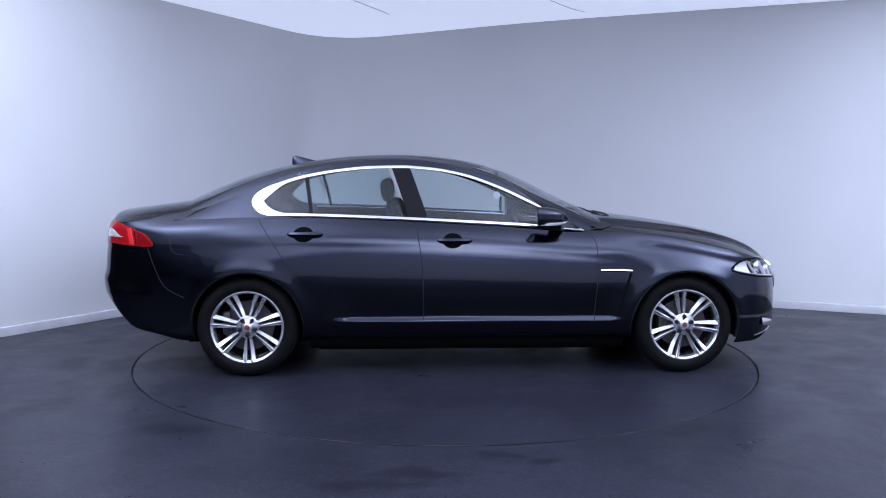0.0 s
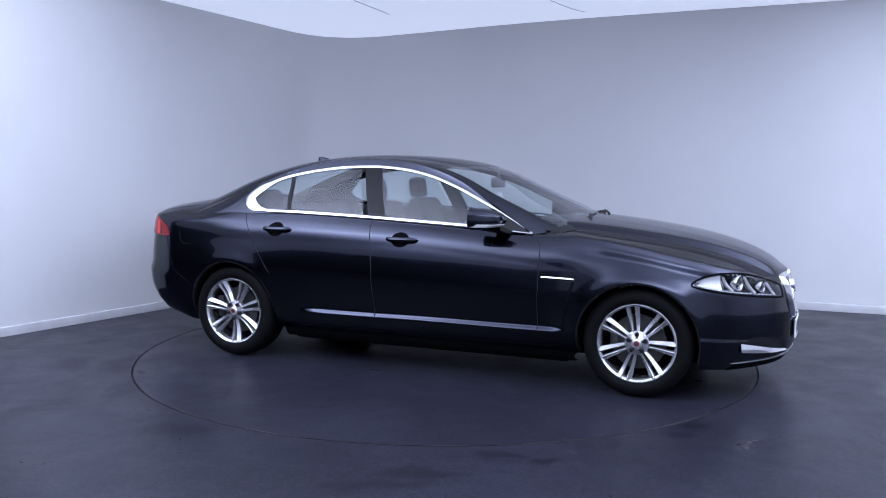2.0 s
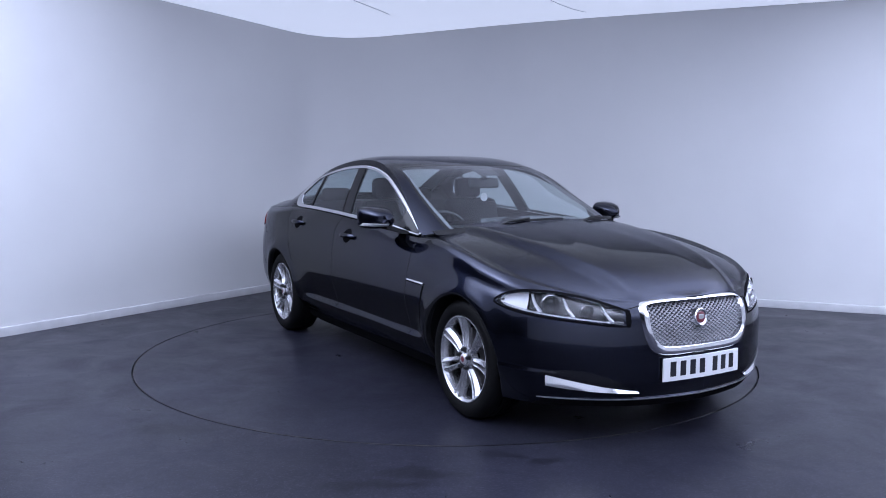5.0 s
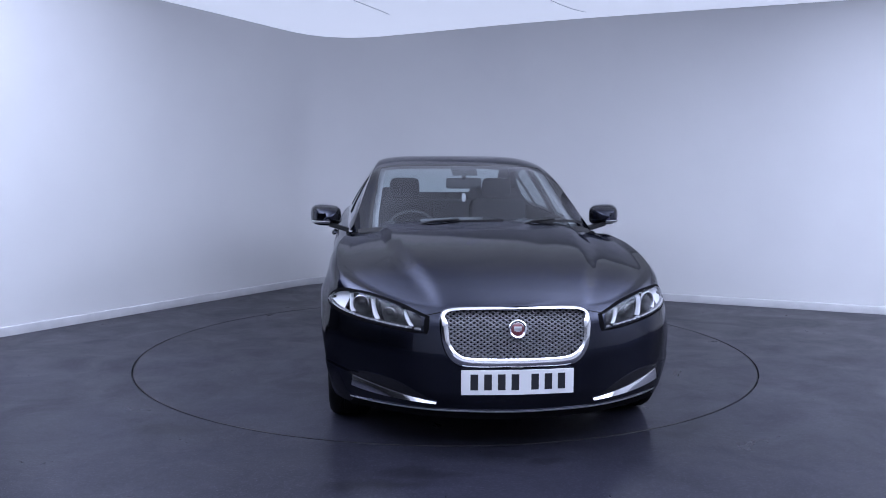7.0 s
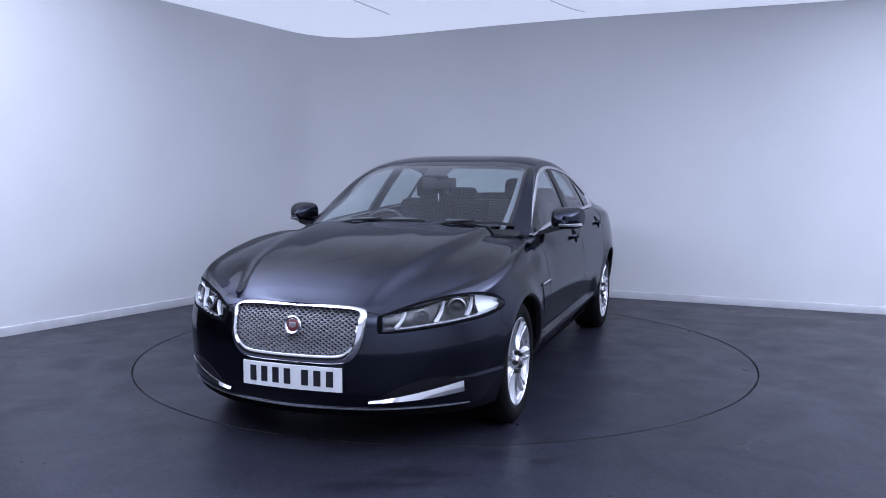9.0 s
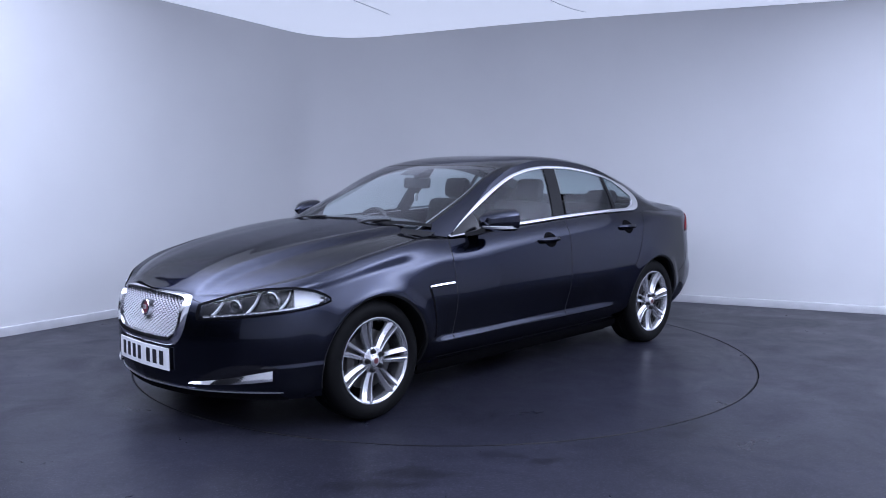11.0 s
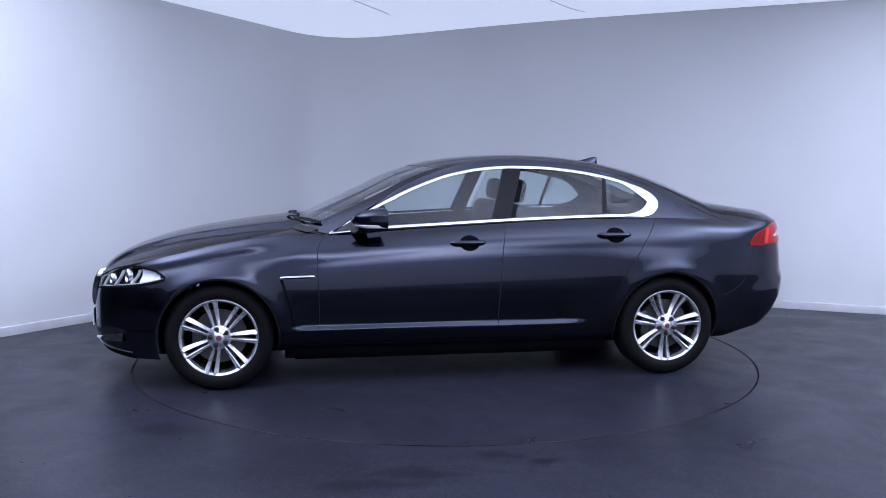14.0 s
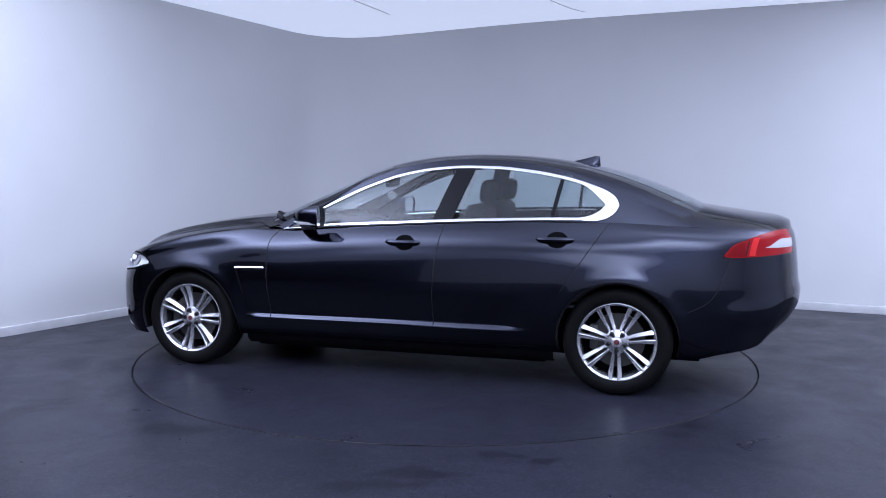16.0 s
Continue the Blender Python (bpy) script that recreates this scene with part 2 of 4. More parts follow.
def room_outline(inset=0.0):
    """The studio's wall line: two long walls that meet in a rounded corner, and plain walls behind the camera."""
    r = 0.75
    a, b = CORNER + DIR_W * r, CORNER + DIR_N * r
    pts = [CORNER + DIR_W * 4.3]
    for k in range(13):
        t = k / 12
        pts.append(a * (1 - t) ** 2 + CORNER * 2 * t * (1 - t) + b * t * t)
    pts.append(CORNER + DIR_N * 11.0)
    if inset:
        out = []
        for i, q in enumerate(pts):
            d = (pts[min(i + 1, len(pts) - 1)] - pts[max(i - 1, 0)]).normalized()
            out.append(q + Vector((d.y, -d.x)) * inset)
        pts = out
    return pts


def wall(name, pts, thick, z0, z1, mat, label):
    rows = []
    for i, q in enumerate(pts):
        d = (pts[min(i + 1, len(pts) - 1)] - pts[max(i - 1, 0)]).normalized()
        n = Vector((-d.y, d.x)) * thick
        rows.append([(q.x, q.y, z0), (q.x, q.y, z1), (q.x + n.x, q.y + n.y, z1), (q.x + n.x, q.y + n.y, z0)])
    bm = grid(rows, False, True)
    return tagged(mesh_object(name, bm, mat), label, "wall", kind="structure")


def ceiling_z(x, y):
    """The stretched skin sags a little towards the rounded corner."""
    d2 = (x - CORNER.x) ** 2 + (y - CORNER.y) ** 2
    return CEIL + 0.015 - 0.065 * math.exp(-d2 / 3.6)


def build_room():
    line = room_outline()
    wall("wall_north", line, 0.2, -0.1, CEIL + 0.1, MAT_WALL, "smooth pale grey painted studio wall with a rounded corner")
    p0, p1 = line[0], line[-1]
    wall("wall_south", [p1, Vector((p1.x - 1.5, -7.6)), Vector((-4.4, -7.6))], 0.2, -0.1, CEIL + 0.1, MAT_WALL, "plain pale grey studio wall behind the camera")
    # an unseen dark bay, added so that the car's doors reflect darkness
    wall("wall_west", [Vector((-4.4, -7.6)), Vector((-9.0, -7.6)), Vector((-9.0, p0.y)), p0], 0.2, -0.1, CEIL + 0.1, MAT_UNSEEN_DARK, "unseen dark wall, added for the car's doors to reflect")
    # skirting: a slim board with a rounded top
    sk = room_outline(0.0)
    path = [(q.x, q.y, 0.0) for q in sk]
    bm = sweep(path, [(0.0, 0.0), (0.016, 0.0), (0.016, 0.064), (0.012, 0.073), (0.004, 0.077), (0.0, 0.077)])
    tagged(mesh_object("baseboard", bm, MAT_SKIRT), "white painted skirting board along the wall foot", "skirting", kind="structure")
    # floor with a round pit for the turntable
    R = DISC_R + 0.007
    bm = bmesh.new()
    ring = [bm.verts.new((R * math.cos(a), R * math.sin(a), 0)) for a in np.linspace(0, 2 * math.pi, 128, endpoint=False)]
    far = [bm.verts.new((14 * math.cos(a), 14 * math.sin(a), 0)) for a in np.linspace(0, 2 * math.pi, 128, endpoint=False)]
    low = [bm.verts.new((v.co.x, v.co.y, -0.05)) for v in ring]
    for i in range(128):
        j = (i + 1) % 128
        bm.faces.new((ring[i], far[i], far[j], ring[j]))
        bm.faces.new((low[i], ring[i], ring[j], low[j]))
    bm.faces.new(low[::-1])
    tagged(mesh_object("floor", bm, MAT_FLOOR), "dark blue-grey painted floor, worn and slightly glossy", "floor", kind="structure")
    # ceiling
    rows = []
    for x in np.linspace(-10, 12, 89):
        rows.append([(x, y, ceiling_z(x, y)) for y in np.linspace(-10, 6, 65)])
    bm = grid(rows)
    bmesh.ops.recalc_face_normals(bm, faces=bm.faces[:])
    ext = bmesh.ops.extrude_face_region(bm, geom=bm.faces[:])
    for v in ext["geom"]:
        if isinstance(v, bmesh.types.BMVert):
            v.co.z += 0.12
    tagged(mesh_object("ceiling", bm, MAT_CEILING), "white stretched ceiling with an added glow that lights the room", "ceiling", kind="structure")
    # welded seams of the ceiling skin
    for pts in ([(-1.45, 0.4), (-0.87, 1.76), (-0.66, 2.22), (-0.58, 2.42)], [(0.3, 0.3), (0.95, 1.73), (1.25, 2.22), (1.42, 2.40)]):
        P = spline(pts, 24)
        bm = sweep([(x, y, ceiling_z(x, y) - 0.001) for x, y in P], [(-0.006, 0.002), (-0.003, -0.003), (0.003, -0.003), (0.006, 0.002)])
        tagged(mesh_object("ceiling_seam", bm, MAT_SEAM), "thin grey weld seam in the ceiling skin", "seam", kind="structure")


DISC_R = 2.235
build_room()

# ---------------------------------------------------------------- the turntable
def build_turntable():
    prof = [(0.0001, 0.0), (0.6, 0.0), (1.2, 0.0), (1.8, 0.0), (DISC_R - 0.006, 0.0), (DISC_R - 0.003, -0.003), (DISC_R - 0.003, -0.045)]
    ob = mesh_object("turntable", lathe(prof, 128, "z"), MAT_DISC)
    part("edge_ring", lathe([(DISC_R - 0.0042, -0.002), (DISC_R - 0.0042, 0.0012), (DISC_R - 0.010, 0.0012), (DISC_R - 0.0105, -0.001)], 128, "z"), MAT_EDGE, ob, "thin worn steel edge")
    return tagged(ob, "round dark painted turntable set flush in the floor", "turntable")


turntable = build_turntable()

def smooth_step(a, b, x):
    t = min(max((x - a) / (b - a), 0.0), 1.0)
    return t * t * (3 - 2 * t)


# ---------------------------------------------------------------- the car's body surface
# x forward, y to its left, z up, from the middle of the wheelbase on the ground
AXLE, HUB_Z, TYRE_R, ARCH_R = 1.4545, 0.331, 0.331, 0.372
PLAN = [(2.345, 0), (2.332, 0.15), (2.298, 0.335), (2.245, 0.480), (2.175, 0.610), (2.085, 0.730), (1.975, 0.830), (1.86, 0.894),
        (1.75, 0.924), (1.6, 0.941), (1.455, 0.945), (1.1, 0.938), (0.6, 0.934), (0, 0.934), (-0.7, 0.935), (-1.2, 0.932), (-1.455, 0.928), (-1.75, 0.912),
        (-2.0, 0.882), (-2.18, 0.828), (-2.32, 0.75), (-2.42, 0.645), (-2.495, 0.5), (-2.555, 0.27), (-2.575, 0)]
SHOULDER = curve([-2.6, -2.4, -2.2, -2.0, -1.75, -1.4, -1.0, -0.5, 0.0, 0.425, 0.776, 1.0, 1.2, 1.455, 1.7, 1.9, 2.06, 2.15, 2.22, 2.4],
                 [1.005, 1.01, 1.015, 1.022, 1.033, 1.045, 1.045, 1.028, 1.003, 0.98, 0.955, 0.962, 0.945, 0.906, 0.855, 0.814, 0.778, 0.750, 0.722, 0.70])
SECTION = curve([0, 0.06, 0.14, 0.25, 0.38, 0.52, 0.66, 0.78, 0.87, 0.94, 1.0],
                [0.115, 0.070, 0.040, 0.016, 0.004, 0.0, 0.008, 0.026, 0.050, 0.082, 0.128])
REAR_SECTION = curve([0, 0.06, 0.14, 0.25, 0.38, 0.52, 0.66, 0.78, 0.87, 0.945, 1.0],
                     [0.115, 0.070, 0.040, 0.016, 0.004, 0.0, 0.007, 0.020, 0.034, 0.056, 0.128])
NOSE = curve([0, 0.1, 0.25, 0.4, 0.55, 0.7, 0.85, 0.94, 1.0], [0.055, 0.02, 0.0, 0.0, 0.0, 0.006, 0.022, 0.042, 0.072])
TAIL = curve([0, 0.1, 0.25, 0.35, 0.45, 0.6, 0.8, 0.94, 1.0], [0.09, 0.04, 0.004, 0.0, 0.015, 0.022, 0.036, 0.05, 0.07])
BOTTOM = curve([-2.6, -2.44, -2.33, -2.1, -1.88, -1.1, -0.8, 0.9, 1.1, 1.9, 2.2, 2.4], [0.42, 0.38, 0.315, 0.265, 0.225, 0.235, 0.235, 0.235, 0.23, 0.20, 0.195, 0.19])
TOP = curve([-2.55, -2.48, -2.44, -2.34, -2.09, -1.838, -1.628, -1.0, 0.6, 0.95, 1.16, 1.47, 1.69, 1.9, 2.07, 2.17, 2.25, 2.35],
            [1.02, 1.055, 1.068, 1.080, 1.115, 1.148, 1.15, 1.14, 1.04, 1.035, 1.015, 0.975, 0.938, 0.888, 0.830, 0.785, 0.735, 0.70])
outline = spline(PLAN, 500)
OX, OY = outline[::-1, 0], outline[::-1, 1]


def plan_y(x):
    return float(np.interp(x, OX, OY))


CREASE = curve([-1.8, -1.1, -0.63, -0.05, 0.32, 0.84, 1.0, 1.3], [0.925, 0.938, 0.936, 0.930, 0.906, 0.860, 0.842, 0.80])


def inset_at(x, z, y):
    """How far the skin lies inside the widest outline at that height."""
    z0, z1 = BOTTOM(x), SHOULDER(x)
    f = min(max((z - z0) / (z1 - z0), 0.0), 1.0)
    end = smooth_step(1.95, 2.3, abs(x))
    rear = smooth_step(-1.25, -1.75, x)
    v = (SECTION(f) * (1 - rear) + REAR_SECTION(f) * rear) * (1 - end) + (NOSE(f) if x > 0 else TAIL(f)) * end
    if x > 1.2 and f < 0.3:
        v *= 1 - 0.6 * smooth_step(1.2, 1.5, x) * (1 - end)
    if x > 0.9:
        v -= 0.035 * smooth_step(0.85, 1.0, f) * smooth_step(0.9, 1.3, x) * (1 - end)
    # sill ledge under the doors, and the flared lips of the arches
    ledge = smooth_step(-1.0, -0.7, x) * (1 - smooth_step(0.9, 1.08, x))
    v += 0.030 * ledge * smooth_step(0.370, 0.390, z) * (1 - smooth_step(0.40, 0.62, z))
    # soft crease through the door handles
    d = math.hypot(z - CREASE(x), 0.010)
    v -= 0.0065 * max(0.0, 1 - d / 0.075) * smooth_step(-1.75, -1.35, x) * (1 - smooth_step(0.95, 1.25, x))
    # swelling haunches over the wheels
    v -= 0.018 * math.exp(-((x + 1.45) / 0.42) ** 2 - ((z - 0.70) / 0.13) ** 2)
    v -= 0.004 * math.exp(-((x - 1.45) / 0.34) ** 2 - ((z - 0.68) / 0.11) ** 2)
    for ax in (AXLE, -AXLE):
        r = math.hypot(x - ax, z - HUB_Z)
        v -= 0.011 * math.exp(-((r - ARCH_R) / 0.055) ** 2) * smooth_step(0.25, 0.4, z)
    return v


def skin_y(x, z):
    """The half width of the body's side at a place and height, away from its ends."""
    return plan_y(x) - inset_at(x, z, 0)


def skin(s, z):
    """A point of the skin on outline sample s at height z."""
    q, a, b = outline[s], outline[max(s - 1, 0)], outline[min(s + 1, len(outline) - 1)]
    d = (b - a) / np.linalg.norm(b - a)
    n = np.array((-d[1], d[0]))
    if n[1] < 0 or (abs(n[1]) < 1e-6 and n[0] * q[0] < 0):
        n = -n
    if s in (0, len(outline) - 1):
        n = np.array((math.copysign(1, q[0]), 0.0))
    p = q - n * inset_at(q[0], z, q[1])
    return (p[0], max(p[1], 0.0), z)


def hood_crease(x):
    return interp(x, [0.8, 1.4, 1.9, 2.25], [0.60, 0.555, 0.465, 0.345])


def top_z(x, y, ys, zs):
    """Bonnet and boot lid: crowned between the shoulders, with two creases on the bonnet."""
    u = min(y / max(ys, 1e-4), 1.0)
    zc = max(TOP(x), zs)
    z = zc - (zc - zs) * u ** 3.6
    if x > 0.3:
        k = smooth_step(2.30, 2.05, x) if x < 2.30 else 0.0
        c = hood_crease(x)
        z += 0.030 * k * (1 - smooth_step(c - 0.03, c + 0.035, y)) - 0.020 * k
        c2 = interp(x, [0.8, 2.25], [0.20, 0.29])
        z += 0.004 * k * (1 - smooth_step(c2 - 0.06, c2 + 0.06, y))
    return z


NS, NR, NT = len(outline), 60, 26
REAR_CUT, FRONT_CUT = -1.72, 0.70


def build_skin():
    """The whole half body as one net of points: side rows up to the shoulder, then top rows to the middle."""
    rows = []
    for s in range(NS):
        x = outline[s][0]
        z0, z1 = BOTTOM(x), SHOULDER(x)
        col = []
        for k in range(NR):
            col.append(skin(s, z0 + (z1 - z0) * (k / (NR - 1))))
        px, py, pz = col[-1]
        for k in range(1, NT + 1):
            y = py * (1 - (k / NT)) if k < NT else 0.0
            col.append((px, y, top_z(px, y, py, pz)))
        rows.append(col)
    return np.array(rows)


def classify(x, y, z, top):
    """Which panel a place of the skin belongs to."""
    if top:
        if x > FRONT_CUT:
            return "bonnet" if y < hood_edge(x) else "front_wing"
        if x < REAR_CUT:
            return "boot_lid" if y < 0.62 else "rear_wing"
        return None
    if x > bumper_front(z):
        return "front_bumper"
    if x < -1.98 - 0.25 * (z - 0.3):
        return "rear_bumper" if z < 0.86 else ("boot_lid" if y < 0.62 else "rear_wing")
    if z < 0.395 and -1.0 < x < 1.05 and z < 0.35:
        return "sill"
    if x > 0.845 - 0.04 * smooth_step(0.9, 0.97, z):
        return "front_wing"
    if x > door_line(z):
        return "front_door"
    if x > rear_door_line(z):
        return "rear_door"
    return "rear_wing"


def hood_edge(x):
    return interp(x, [0.8, 1.2, 1.6, 1.9, 2.1, 2.2, 2.3], [0.735, 0.73, 0.70, 0.63, 0.50, 0.40, 0.34])


def bumper_front(z):
    return 1.86 if z < 0.60 else interp(z, [0.60, 0.70, 0.72, 0.74], [1.86, 2.0, 2.1, 2.18])


def door_line(z):
    return interp(z, [0.3, 0.55, 0.8, 1.03], [-0.300, -0.302, -0.318, -0.355])


def rear_door_line(z):
    return interp(z, [0.30, 0.52, 0.62, 0.75, 0.9, 1.05], [-0.98, -1.02, -1.10, -1.19, -1.29, -1.39])


HL_X0, HL_X1 = 1.768, 2.262


def hx(x):
    """Stretches a place along the lamp to its true length."""
    return HL_X0 + (x - 1.774) * (HL_X1 - HL_X0) / 0.462


HL_TOP = curve([hx(x) for x in (1.774, 1.80, 1.86, 1.95, 2.04, 2.10, 2.16, 2.20, 2.236)], [0.704, 0.724, 0.748, 0.762, 0.758, 0.746, 0.724, 0.700, 0.672])
HL_LOW = curve([hx(x) for x in (1.774, 1.80, 1.86, 1.95, 2.04, 2.10, 2.16, 2.20, 2.236)], [0.700, 0.690, 0.674, 0.656, 0.641, 0.631, 0.619, 0.610, 0.603])


def skin_s(s, z, lift=0.0):
    """A point of the skin at a fractional outline sample."""
    i = min(max(int(s), 1), NS - 3)
    t = s - i
    a, b = Vector(skin(i, z)), Vector(skin(i + 1, z))
    d = (b - a).normalized()
    n = Vector((-d.y, d.x, 0))
    if n.y < 0:
        n = -n
    if lift and abs(n.y) < 0.02:
        n = Vector((math.copysign(1, a.x), 0, 0))
    return a.lerp(b, t) + n * lift


def s_of_x(x):
    return float(np.interp(x, OX, np.arange(NS)[::-1]))


S_WIDE = int(np.argmax(outline[:, 1]))


def s_of_y(y):
    """The outline sample on the nose at a half width."""
    return float(np.interp(y, outline[:S_WIDE, 1], np.arange(S_WIDE)))


def build_body(car):
    net = build_skin()
    nu, nv = net.shape[:2]
    # arches: points inside a wheel opening slide out to its rim
    gone = np.zeros((nu, nv), bool)
    for ax in (AXLE, -AXLE):
        r = np.hypot(net[:, :, 0] - ax, net[:, :, 2] - HUB_Z)
        gone |= (r < ARCH_R) & (np.abs(net[:, :, 0]) > 0.6) & (np.abs(net[:, :, 1]) > 0.5)
    gone[:, NR:] = False
    faces = []
    for i in range(nu - 1):
        for j in range(nv - 1):
            if not (gone[i, j] and gone[i + 1, j] and gone[i, j + 1] and gone[i + 1, j + 1]):
                faces.append((i, j))
    moved = net.copy()
    for i, j in zip(*np.nonzero(gone)):
        x, y, z = net[i, j]
        ax = AXLE if x > 0 else -AXLE
        r = math.hypot(x - ax, z - HUB_Z)
        k = ARCH_R / max(r, 1e-6)
        nx, nz = ax + (x - ax) * k, HUB_Z + (z - HUB_Z) * k
        moved[i, j] = (nx, skin_y(nx, nz), nz)
    # normals of the whole net, so that panels meet without a seam in the shine
    du, dv = np.gradient(moved, axis=0), np.gradient(moved, axis=1)
    nor = np.cross(du, dv)
    ln = np.linalg.norm(nor, axis=2, keepdims=True)
    nor = nor / np.maximum(ln, 1e-12)
    flip = (nor[:, :, 0] * net[:, :, 0] * 0.2 + nor[:, :, 1] * net[:, :, 1] + nor[:, :, 2] * (net[:, :, 2] - 0.5)) < 0
    nor[flip] *= -1
    panels = {}
    for i, j in faces:
        c = (moved[i, j] + moved[i + 1, j] + moved[i, j + 1] + moved[i + 1, j + 1]) / 4
        if c[1] < 1e-5:
            continue
        in_grille = (not j >= NR - 1) and c[0] > 2.0 and c[1] < grille_half(c[2]) - 0.015
        if in_grille:
            continue
        ox = (outline[i][0] + outline[i + 1][0]) / 2
        if j < NR - 1 and HL_X0 + 0.02 < ox < HL_X1 - 0.006 and HL_LOW(ox) + 0.003 < c[2] < HL_TOP(ox) - 0.003:
            continue
        k = classify(c[0], c[1], c[2], j >= NR - 1)
        if k:
            panels.setdefault(k, []).append((i, j))
    for name, fs in panels.items():
        for sides in (((1,), (-1,)) if name not in ("bonnet", "boot_lid", "front_bumper", "rear_bumper") else ((1, -1),)):
            verts, norms, polys, index = [], [], [], {}
            for sg in sides:
                for i, j in fs:
                    ring = []
                    for a, b in ((i, j), (i + 1, j), (i + 1, j + 1), (i, j + 1)):
                        key = (a, b, sg if moved[a, b][1] > 1e-6 else 0)
                        if key not in index:
                            index[key] = len(verts)
                            p, n = moved[a, b], nor[a, b]
                            verts.append((p[0], p[1] * sg, p[2]))
                            norms.append((n[0], n[1] * sg if moved[a, b][1] > 1e-6 else 0.0, n[2]))
                        if index[key] not in ring:
                            ring.append(index[key])
                    if len(ring) < 3:
                        continue
                    v = [Vector(verts[q]) for q in ring[:3]]
                    if (v[1] - v[0]).cross(v[2] - v[0]).dot(Vector(norms[ring[0]])) < 0:
                        ring = ring[::-1]
                    polys.append(ring)
            me = bpy.data.meshes.new(name)
            me.from_pydata(verts, [], polys)
            me.materials.append(MAT_PAINT)
            me.polygons.foreach_set("use_smooth", [True] * len(me.polygons))
            me.normals_split_custom_set_from_vertices([Vector(n).normalized() for n in norms])
            ob = new(name, me)
            ob.parent = car


def grille_half(z):
    """Half width of the grille's opening at a height."""
    if z < 0.444 or z > 0.712:
        return 0.0
    return interp(z, [0.444, 0.454, 0.477, 0.522, 0.61, 0.685, 0.705, 0.712], [0.17, 0.249, 0.302, 0.334, 0.358, 0.358, 0.344, 0.297])


# ---------------------------------------------------------------- roof, pillars and glass
CENTRE = [(1.02, 0.995), (0.81, 1.10), (0.632, 1.19), (0.37, 1.318), (0.111, 1.400), (-0.146, 1.441), (-0.424, 1.458), (-0.657, 1.455),
          (-0.911, 1.437), (-1.206, 1.394), (-1.417, 1.343), (-1.628, 1.276), (-1.838, 1.19), (-2.05, 1.088)]
RAIL = [(0.776, 0.774, 0.958), (0.606, 0.735, 1.064), (0.408, 0.692, 1.172), (0.212, 0.65, 1.262), (-0.022, 0.61, 1.342), (-0.254, 0.583, 1.383),
        (-0.446, 0.570, 1.395), (-0.64, 0.568, 1.391), (-0.867, 0.576, 1.369), (-1.096, 0.598, 1.327), (-1.325, 0.625, 1.266),
        (-1.51, 0.645, 1.20), (-1.70, 0.655, 1.125), (-1.95, 0.66, 1.04)]
NU = 131


# the two lines go in step, knot by knot
def paired(knots, n):
    out = []
    P = [np.array(k, float) for k in knots]
    for q in np.linspace(0, len(P) - 1, n):
        i = min(int(q), len(P) - 2)
        t = q - i
        p0, p1, p2, p3 = P[max(i - 1, 0)], P[i], P[i + 1], P[min(i + 2, len(P) - 1)]
        out.append(0.5 * (2 * p1 + (p2 - p0) * t + (2 * p0 - 5 * p1 + 4 * p2 - p3) * t * t + (3 * p1 - p0 - 3 * p2 + p3) * t**3))
    return np.array(out)


centre_line = paired([(x, 0.0, z + 0.010) for x, z in CENTRE], NU)
rail_line = paired([(x, y + 0.006 -0.004 * smooth_step(0.62, 0.2, x) * smooth_step(-1.5, -1.1, x) + 0.008 * min(max((x + 0.3) / 0.4, 0), 1), z + 0.036 * smooth_step(0.6, 0.15, x) * smooth_step(-1.5, -1.0, x)) for x, y, z in RAIL], NU)


def roof_point(i, q):
    """q runs from the middle (0) to the rail (1)."""
    c, r = centre_line[i], rail_line[i]
    wrap = 2 + 4.5 * max(0.0, 1 - i / 28) ** 1.3
    return (c[0] + (r[0] - c[0]) * q ** wrap, r[1] * q, c[2] + (r[2] - c[2]) * (0.14 * q**2 + 0.86 * q**6.5))


RX, RY, RZ = rail_line[::-1, 0], rail_line[::-1, 1] - 0.012 * np.clip((rail_line[::-1, 0] + 0.3) / 0.4, 0, 1), rail_line[::-1, 2]


def side_y(x, z):
    """Half width of the cabin's side between belt and rail."""
    zb, zr = SHOULDER(x), float(np.interp(x, RX, RZ))
    yb, yr = plan_y(x) - 0.128, float(np.interp(x, RX, RY))
    if x < -1.2:
        yb = plan_y(x) - 0.128
    f = (z - zb) / max(zr - zb, 0.02)
    f = min(max(f, -0.2), 1.15)
    return yb + (yr - yb) * f + 0.05 * f * (1 - f) * smooth_step(0.75, 0.3, x)


DLO_TOP = curve([-1.440, -1.425, -1.40, -1.36, -1.30, -1.2, -1.096, -0.867, -0.64, -0.446, -0.254, -0.022, 0.212, 0.408, 0.606, 0.79],
                [1.150, 1.185, 1.211, 1.236, 1.262, 1.297, 1.325, 1.366, 1.388, 1.392, 1.380, 1.339, 1.259, 1.169, 1.061, 0.957])
DLO_LOW = curve([-1.440, -1.425, -1.40, -1.36, -1.30, -1.0, -0.5, 0.0, 0.425, 0.79], [1.150, 1.118, 1.092, 1.068, 1.056, 1.05, 1.033, 1.008, 0.985, 0.957])


